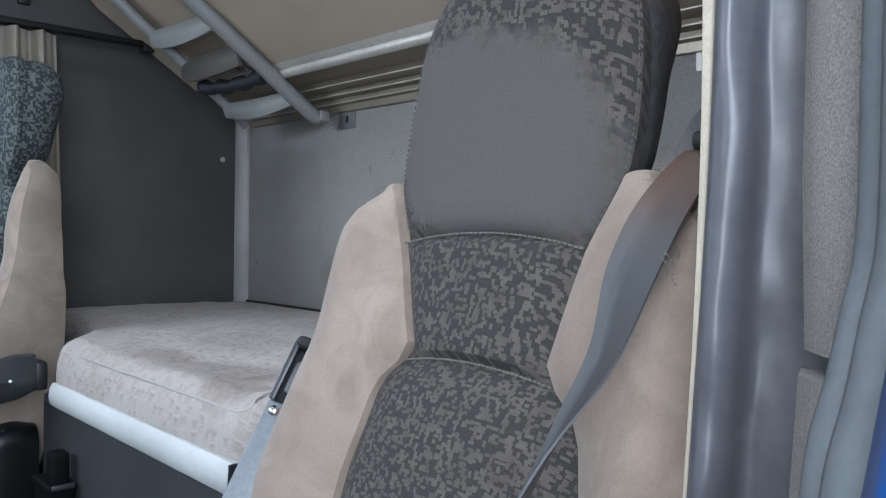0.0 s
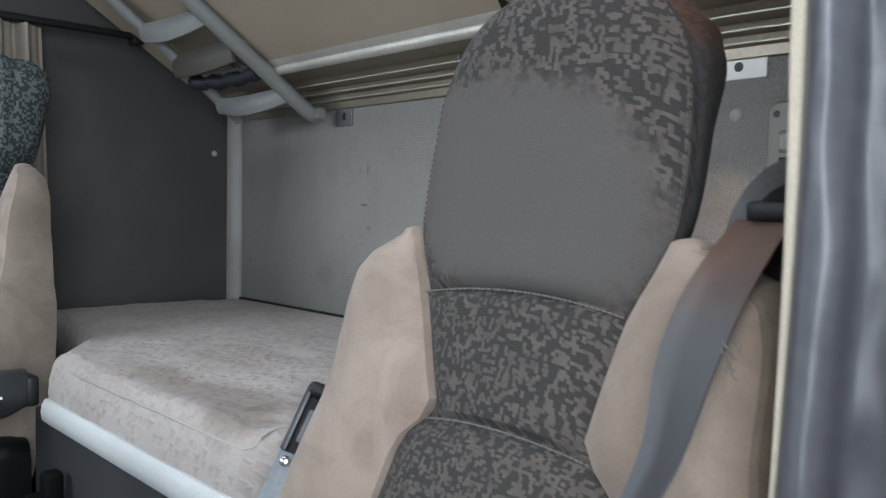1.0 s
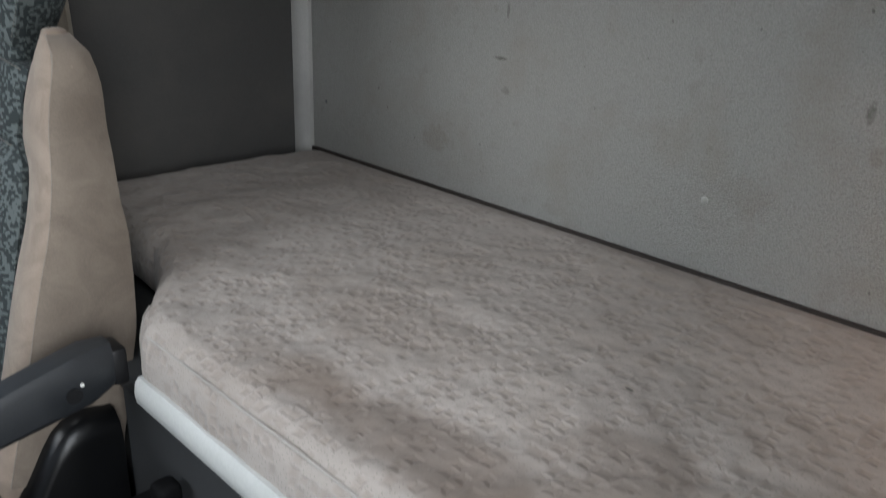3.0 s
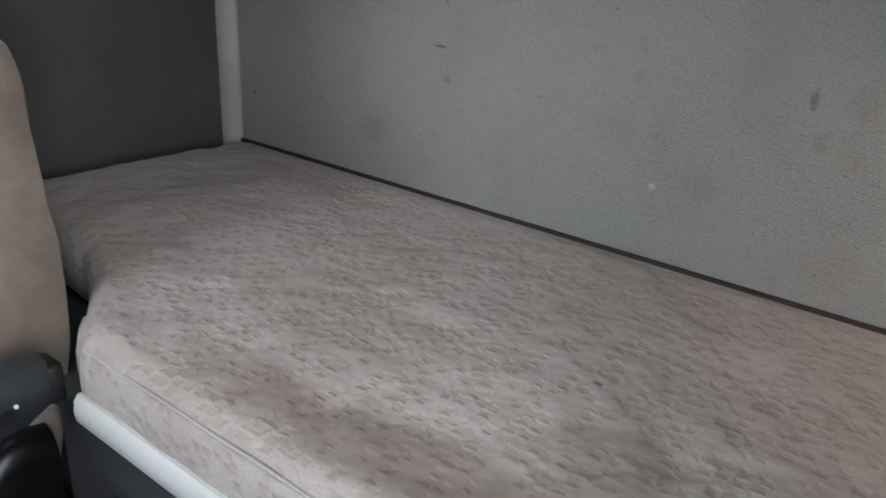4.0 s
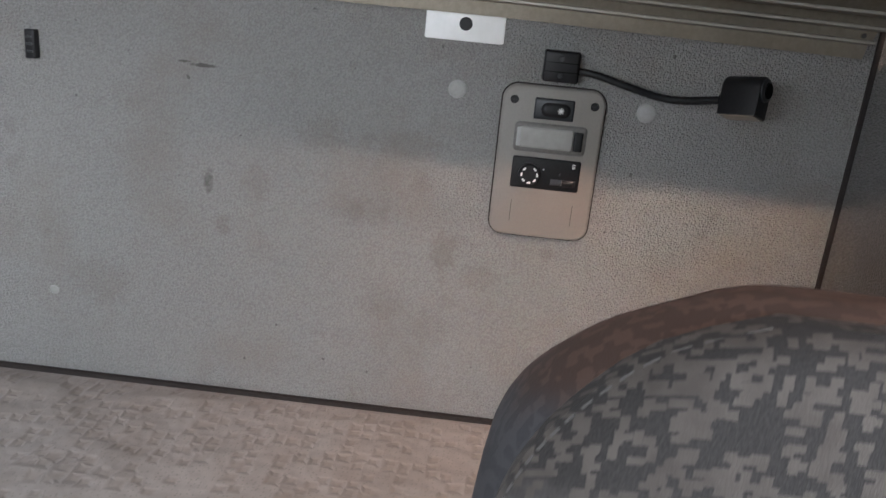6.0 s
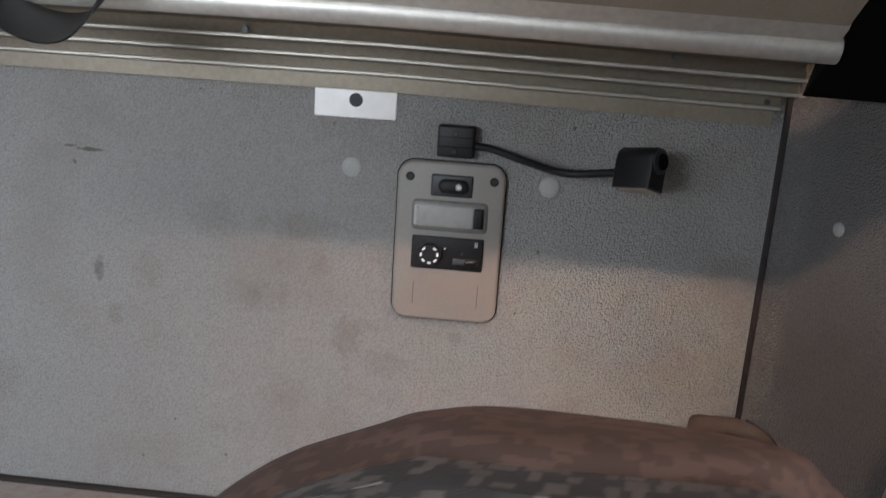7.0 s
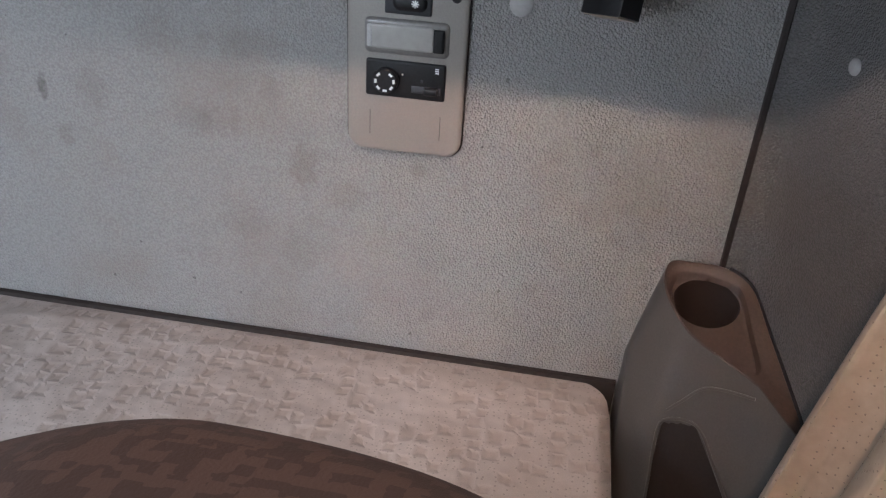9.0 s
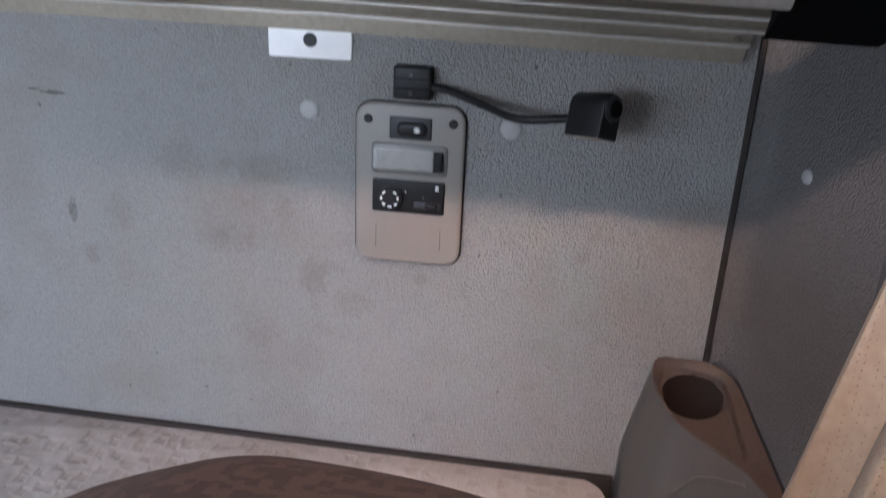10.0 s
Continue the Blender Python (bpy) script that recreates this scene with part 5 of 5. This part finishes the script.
part("pointer", disc(0.3735, 1.3235, 0.0016, -0.0124, -0.013), "print", ht)
part("slider_track", plate(0.3475, 1.3085, 0.034, 0.010, -0.0124, -0.0130, 0.001), "armplastic", ht)
part("slider", plate(0.342, 1.3085, 0.015, 0.008, -0.0128, -0.019, 0.001), "black", ht, "black slider knob")
for k in range(3):
    part("symbol_bar", plate(0.3365, 1.3285 + 0.0022 * k, 0.004, 0.0013, -0.0124, -0.0129, 0.0003, 0.0002), "print", ht)
part("number_mark", plate(0.3525, 1.3185, 0.0024, 0.003, -0.0124, -0.0129, 0.0005, 0.0002), "armplastic", ht)
for yy in (0.409, 0.331):
    part("moulded_line", box(-0.0099, -0.0094, yy - 0.0004, yy + 0.0004, 1.252, 1.280), "pocket", cp)

lp = thing("reading_lamp", (0, 0.368, 1.45), "black gooseneck reading lamp on the rear wall", "lamp")
part("base_block", plate(0.3685, 1.4515, 0.043, 0.037, -0.0005, -0.018, 0.003, 0.002), "black", lp)
for zz in (1.461, 1.441):
    part("screw", disc(0.3695, zz, 0.0034, -0.0178, -0.0190), "armplastic", lp)
for zz in (1.4565, 1.4455):
    part("split_line", box(-0.0186, -0.0178, 0.348, 0.389, zz - 0.0005, zz + 0.0005), "deepblack", lp)
# the head: an arched block along its own axis, glass below, a ring knob on its end
L_AXIS = Vector((-0.66, -0.74, 0.12)).normalized()
L_UP = Vector((0.40, 0.05, 0.90))
L_UP = (L_UP - L_AXIS * L_UP.dot(L_AXIS)).normalized()
L_IN = L_UP.cross(L_AXIS) if L_UP.cross(L_AXIS).x > 0 else L_AXIS.cross(L_UP)
L_AT = Vector((-0.096, 0.1995, 1.425))


def lamp_place(along, inward, up):
    """A place on the lamp head, from its front lower corner beside the neck."""
    return L_AT + L_AXIS * along + L_IN * inward + L_UP * up


def lamp_arch(k):
    """The head's arched outline, drawn in by k."""
    out = [(k, k), (0.0288 - k, k)]
    for i in range(13):
        a = math.pi * i / 12
        out.append((0.0144 + (0.0144 - k) * math.cos(a), 0.031 + (0.0144 - k) * math.sin(a)))
    return out


neck = smooth_path([(-0.011, 0.348, 1.448), (-0.020, 0.325, 1.446), (-0.040, 0.285, 1.437), (-0.072, 0.245, 1.432), tuple(lamp_place(-0.003, 0.0144, 0.018))], 10)
part("gooseneck", tube(neck, [0.0042 + 0.0004 * (i % 2) for i in range(len(neck))], 10), "black", lp)
head_rings = []
for along, k in ((0.0, 0.003), (0.001, 0.001), (0.003, 0.0), (0.043, 0.0), (0.0448, 0.001), (0.045, 0.003)):
    head_rings.append([lamp_place(along, p, q) for p, q in lamp_arch(k)])
hp = part("head", loft(head_rings), "black", lp, "black lamp head with an arched top")
part("glass", loft([[lamp_place(p, q, u) for p, q in ((0.003, 0.003), (0.042, 0.003), (0.042, 0.026), (0.003, 0.026))] for u in (0.002, -0.0008)]), "lampglass", hp, "amber-grey lamp glass")
part("lens_glint", loft([[lamp_place(p, q, u) for p, q in ((0.0035, 0.004), (0.008, 0.004), (0.008, 0.007), (0.0035, 0.007))] for u in (0.001, -0.0012)]), "chrome", hp, "bright lens clip")
for r0, r1, deep, material, label in ((0.0128, 0.0105, 0.0030, "armplastic", "slate knob ring"), (0.0090, 0.0082, 0.0046, "deepblack", "black knob cap")):
    rings = []
    for along, r in ((0.0440, r0), (0.045 + deep * 0.6, r0), (0.045 + deep, r1)):
        rings.append([lamp_place(along, 0.0144 + r * math.cos(2 * math.pi * i / 22), 0.0305 + r * math.sin(2 * math.pi * i / 22)) for i in range(22)])
    part("knob", loft(rings), material, hp, label)
part("neck_collar", tube([lamp_place(-0.006, 0.0144, 0.018), lamp_place(0.001, 0.0144, 0.018)], [0.0055, 0.008], 12), "black", hp)

wp = thing("white_plate", (0, 0.49, 1.488), "white painted steel plate with a black hole", "plate")
part("sheet", plate(0.4895, 1.488, 0.097, 0.037, -0.0005, -0.004, 0.003, 0.0008), "white", wp)
part("hole_plug", disc(0.489, 1.490, 0.0085, -0.0035, -0.0046), "black", wp, "black hole plug")
fb = thing("steel_bracket", (0, 1.575, 1.48), "grey steel wall bracket with a slot", "bracket")
part("sheet", plate(1.574, 1.480, 0.072, 0.048, -0.0005, -0.005, 0.004), "bracket", fb)
part("slot", plate(1.572, 1.482, 0.012, 0.020, -0.0045, -0.0056, 0.004, 0.0004), "black", fb, "black slot")
bt = thing("wall_clip", (0, 1.034, 1.414), "small black plastic clip on the rear wall", "clip")
part("clip_body", plate(1.034, 1.414, 0.013, 0.036, -0.0005, -0.012, 0.002), "black", bt)
for zz in (1.405, 1.414, 1.423):
    part("ridge", plate(1.034, zz, 0.009, 0.003, -0.0115, -0.0135, 0.0008, 0.0005), "armplastic", bt)
for yy, zz, r in ((0.492, 1.411, 0.0115), (0.256, 1.405, 0.0125), (1.028, 1.078, 0.0068)):
    single("wall_plug", dome(yy, zz, r, r * 0.45), "cap", "pale grey domed plug in the rear wall", "plug", group="wall plugs")
single("wall_screw", dome(2.047, 1.077, 0.0045, 0.002), "bracket", "small grey screw head in the rear wall", "screw")
bm = dome(0, 0, 0.008, 0.004)
bmesh.ops.transform(bm, matrix=Matrix.Translation((-0.069, -0.0505, 1.394)) @ Matrix.Rotation(radians(-71), 4, "Z"), verts=bm.verts)
single("side_wall_plug", bm, "cap", "pale grey domed plug in the side wall", "plug", group="wall plugs")
bm = dome(0, 0, 0.009, 0.004)
bmesh.ops.transform(bm, matrix=Matrix.Translation((-0.069, 2.1495, 1.401)) @ Matrix.Rotation(radians(90), 4, "Z"), verts=bm.verts)
single("side_wall_plug", bm, "cap", "pale grey domed plug in the side wall", "plug", group="wall plugs")

# ---- corner pocket at the bunk's head ----
pk = thing("corner_pocket", (-0.1, 0.0, 0.85), "taupe moulded corner pocket with cup hole, warm bounce painted brown", "storage pocket")


def ring_stack(rings, closed=True):
    """A surface through matching rings of places, closed at the last or left open."""
    bm = bmesh.new()
    vs = [[bm.verts.new(p) for p in ring] for ring in rings]
    n = len(vs[0])
    for a, b in zip(vs, vs[1:]):
        for i in range(n):
            j = (i + 1) % n
            bm.faces.new((a[i], a[j], b[j], b[i]))
    if closed:
        bm.faces.new(vs[-1])
    return bm


def top_z(x):
    return 1.142 + 0.56 * x


P_MID = Vector((-0.058, 0.004))


def radial(outline, n=72):
    """Places where rays from the pocket's middle meet a closed outline."""
    pts = [Vector((p.x, p.y)) for p in smooth_path([(x, y, 0) for x, y in [*outline, outline[0]]], 6)]
    out = []
    for k in range(n):
        d = Vector((math.cos(2 * math.pi * k / n), math.sin(2 * math.pi * k / n)))
        far = 0.0
        for a, b in zip(pts, pts[1:]):
            u, w = a - P_MID, b - a
            den = d.x * w.y - d.y * w.x
            if abs(den) < 1e-12:
                continue
            s_, t_ = (u.x * w.y - u.y * w.x) / den, (u.x * d.y - u.y * d.x) / den
            if s_ > 0 and -1e-6 <= t_ <= 1 + 1e-6:
                far = max(far, s_)
        out.append(P_MID + d * far)
    return out


P_RIM = radial([(-0.004, 0.005), (-0.004, 0.03), (-0.006, 0.057), (-0.027, 0.064), (-0.049, 0.059), (-0.079, 0.040), (-0.097, 0.016), (-0.114, -0.014), (-0.132, -0.042), (-0.158, -0.066), (-0.186, -0.083), (-0.165, -0.079), (-0.133, -0.069), (-0.069, -0.048), (-0.037, -0.038), (-0.021, -0.029), (-0.010, -0.014)])
P_RECESS = radial([(-0.013, 0.020), (-0.016, 0.050), (-0.038, 0.058), (-0.060, 0.049), (-0.081, 0.035), (-0.098, 0.010), (-0.110, -0.016), (-0.116, -0.034), (-0.106, -0.0385), (-0.07, -0.031), (-0.037, -0.024), (-0.021, -0.012)])
outline, soft_edge, rim, sill, floor_ring, cup, cup_floor = [], [], [], [], [], [], []
for p, q in zip(P_RIM, P_RECESS):
    e = p.lerp(P_MID, 0.03)
    outline.append((p.x, p.y, top_z(p.x)))
    soft_edge.append((e.x, e.y, top_z(e.x) + 0.0012))
    rim.append((q.x, q.y, top_z(q.x)))
    q2 = q.lerp(P_MID, 0.04)
    sill.append((q2.x, q2.y, top_z(q2.x) - 0.003))
    f = q.lerp(P_MID, 0.07)
    floor_ring.append((f.x, f.y, top_z(f.x) - 0.007))
    a = math.atan2(p.y - P_MID.y, p.x - P_MID.x)
    ux, uy = -0.0420 + 0.0260 * math.cos(a), 0.0165 + 0.0365 * math.sin(a)
    cup.append((ux, uy, top_z(ux) - 0.008))
    cup_floor.append((-0.0430 + 0.021 * math.cos(a), 0.0165 + 0.030 * math.sin(a), 1.02))
part("upper_cup", ring_stack([outline, soft_edge, rim, sill, floor_ring, cup], False), "pocketrim", pk, "cup rim with warm bounce light painted brown")
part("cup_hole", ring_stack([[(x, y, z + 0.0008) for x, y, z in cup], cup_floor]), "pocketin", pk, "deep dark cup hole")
# outer skin, swelling forwards and down from the rim, with a lower pocket mouth cut through it
SWELL = [(0.0, 1.0, 1.0), (0.03, 1.05, 1.10), (0.08, 1.18, 1.25), (0.14, 1.32, 1.42), (0.22, 1.42, 1.5), (0.30, 1.45, 1.5)]


def pocket_skin(inset):
    rings = []
    for i in range(46):
        drop = 0.30 * i / 45
        kx, ky = interp([(d, a) for d, a, b in SWELL], drop), interp([(d, b) for d, a, b in SWELL], drop)
        ring = []
        for p in P_RIM:
            yy = p.y if p.y < -0.05 else p.y + (p.y + 0.05) * (ky - 1) * 0.65
            q = Vector((p.x * kx if p.x < -0.02 else p.x, min(yy, 0.088)))
            q = q.lerp(Vector((P_MID.x * kx, P_MID.y)), inset)
            ring.append((q.x, q.y, top_z(p.x) - drop - 0.002 * (inset > 0)))
        rings.append(ring)
    return rings


MOUTH = [(0.046, 0.990), (0.014, 1.004), (-0.006, 0.972), (-0.030, 0.932), (-0.054, 0.86), (0.048, 0.86), (0.050, 0.92)]


def in_mouth(y, z):
    """Whether a place lies inside the lower pocket's mouth, seen from the cab."""
    hits = 0
    for (y0, z0), (y1, z1) in zip(MOUTH, [*MOUTH[1:], MOUTH[0]]):
        if (z0 > z) != (z1 > z) and y < y0 + (y1 - y0) * (z - z0) / (z1 - z0):
            hits += 1
    return hits % 2 == 1


bm = loft(pocket_skin(0.0), True, False)
front = [v.co.copy() for v in bm.verts if v.co.x < -0.06]
bmesh.ops.delete(bm, geom=[f for f in bm.faces if f.calc_center_median().x < -0.07 and in_mouth(*f.calc_center_median().yz)], context="FACES")
for v in bm.verts:
    if v.co.x < -0.06 and any(len(e.link_faces) == 1 for e in v.link_edges):
        here = Vector((v.co.y, v.co.z))
        near = []
        for p, q in zip(MOUTH, [*MOUTH[1:], MOUTH[0]]):
            p, q = Vector(p), Vector(q)
            near.append(p.lerp(q, min(1.0, max(0.0, (here - p).dot(q - p) / (q - p).length_squared))))
        spot = min(near, key=lambda c: (c - here).length)
        if (spot - here).length < 0.006:
            v.co.y, v.co.z = spot
part("shell", bm, "pocket", pk, "taupe moulded shell")
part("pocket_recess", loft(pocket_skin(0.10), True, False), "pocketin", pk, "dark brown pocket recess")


def on_skin(y, z):
    return min(front, key=lambda c: (c.y - y) ** 2 + (c.z - z) ** 2)


edge = smooth_path([tuple(on_skin(y, z)) for y, z in ((0.049, 0.865), (0.050, 0.92), (0.049, 0.960), (0.045, 0.990), (0.014, 1.003), (-0.008, 0.970), (-0.030, 0.932), (-0.052, 0.87))], 6)
part("mouth_rim", tube(edge, 0.0020, 8), "pocket", pk, "rolled rim of the lower pocket")
crease = smooth_path([tuple(on_skin(y, z) + Vector((-0.0012, 0.0008, 0.0006))) for y, z in ((0.042, 1.006), (0.030, 1.026), (0.012, 1.043), (-0.010, 1.053), (-0.034, 1.057))], 6)
part("pocket_lip", tube(crease, 0.0018, 8), "pocket", pk, "rolled pocket lip")
side_line = smooth_path([(-0.006, -0.008, 0), (-0.014, -0.022, 0), (-0.024, -0.0325, 0), (-0.037, -0.0395, 0), (-0.069, -0.0492, 0), (-0.133, -0.0705, 0), (-0.188, -0.088, 0)], 8)
single("pocket_joint", tube([(p.x, p.y, top_z(p.x) - 0.0005) for p in side_line], 0.0026, 6), "black", "black joint strip between pocket and side wall", "trim", "structure")

# ---- passenger-side curtain and track ----
pc = thing("beige_curtain", (-0.7, 2.05, 1.6), "beige cloth curtain gathered at the passenger side", "curtain")
rings = []
for i in range(61):
    u = i / 60
    x = -0.99 + 0.40 * u
    y = 2.045 + 0.02 * math.sin(u * 34) + 0.008 * math.sin(u * 71)
    col = [(x + 0.012 * math.sin(3 * z + 5 * u), y, z) for z in [0.7 + 0.985 * k / 10 for k in range(11)]]
    rings.append(col + [(a, b + 0.004, c) for a, b, c in col[::-1]])
part("cloth", loft(rings), "beigecurtain", pc)
ct = thing("curtain_track", (-0.6, 2.05, 1.7), "black curtain track under the side locker", "curtain track")
part("track", box(-1.0, -0.36, 2.03, 2.06, 1.69, 1.705, 0.003), "black", ct)
part("end_stop", box(-0.375, -0.345, 2.025, 2.065, 1.675, 1.70, 0.004), "black", ct)
single("locker_catch", box(-0.685, -0.655, 2.075, 2.092, 1.755, 1.80, 0.004), "black", "black catch on the side locker", "catch")
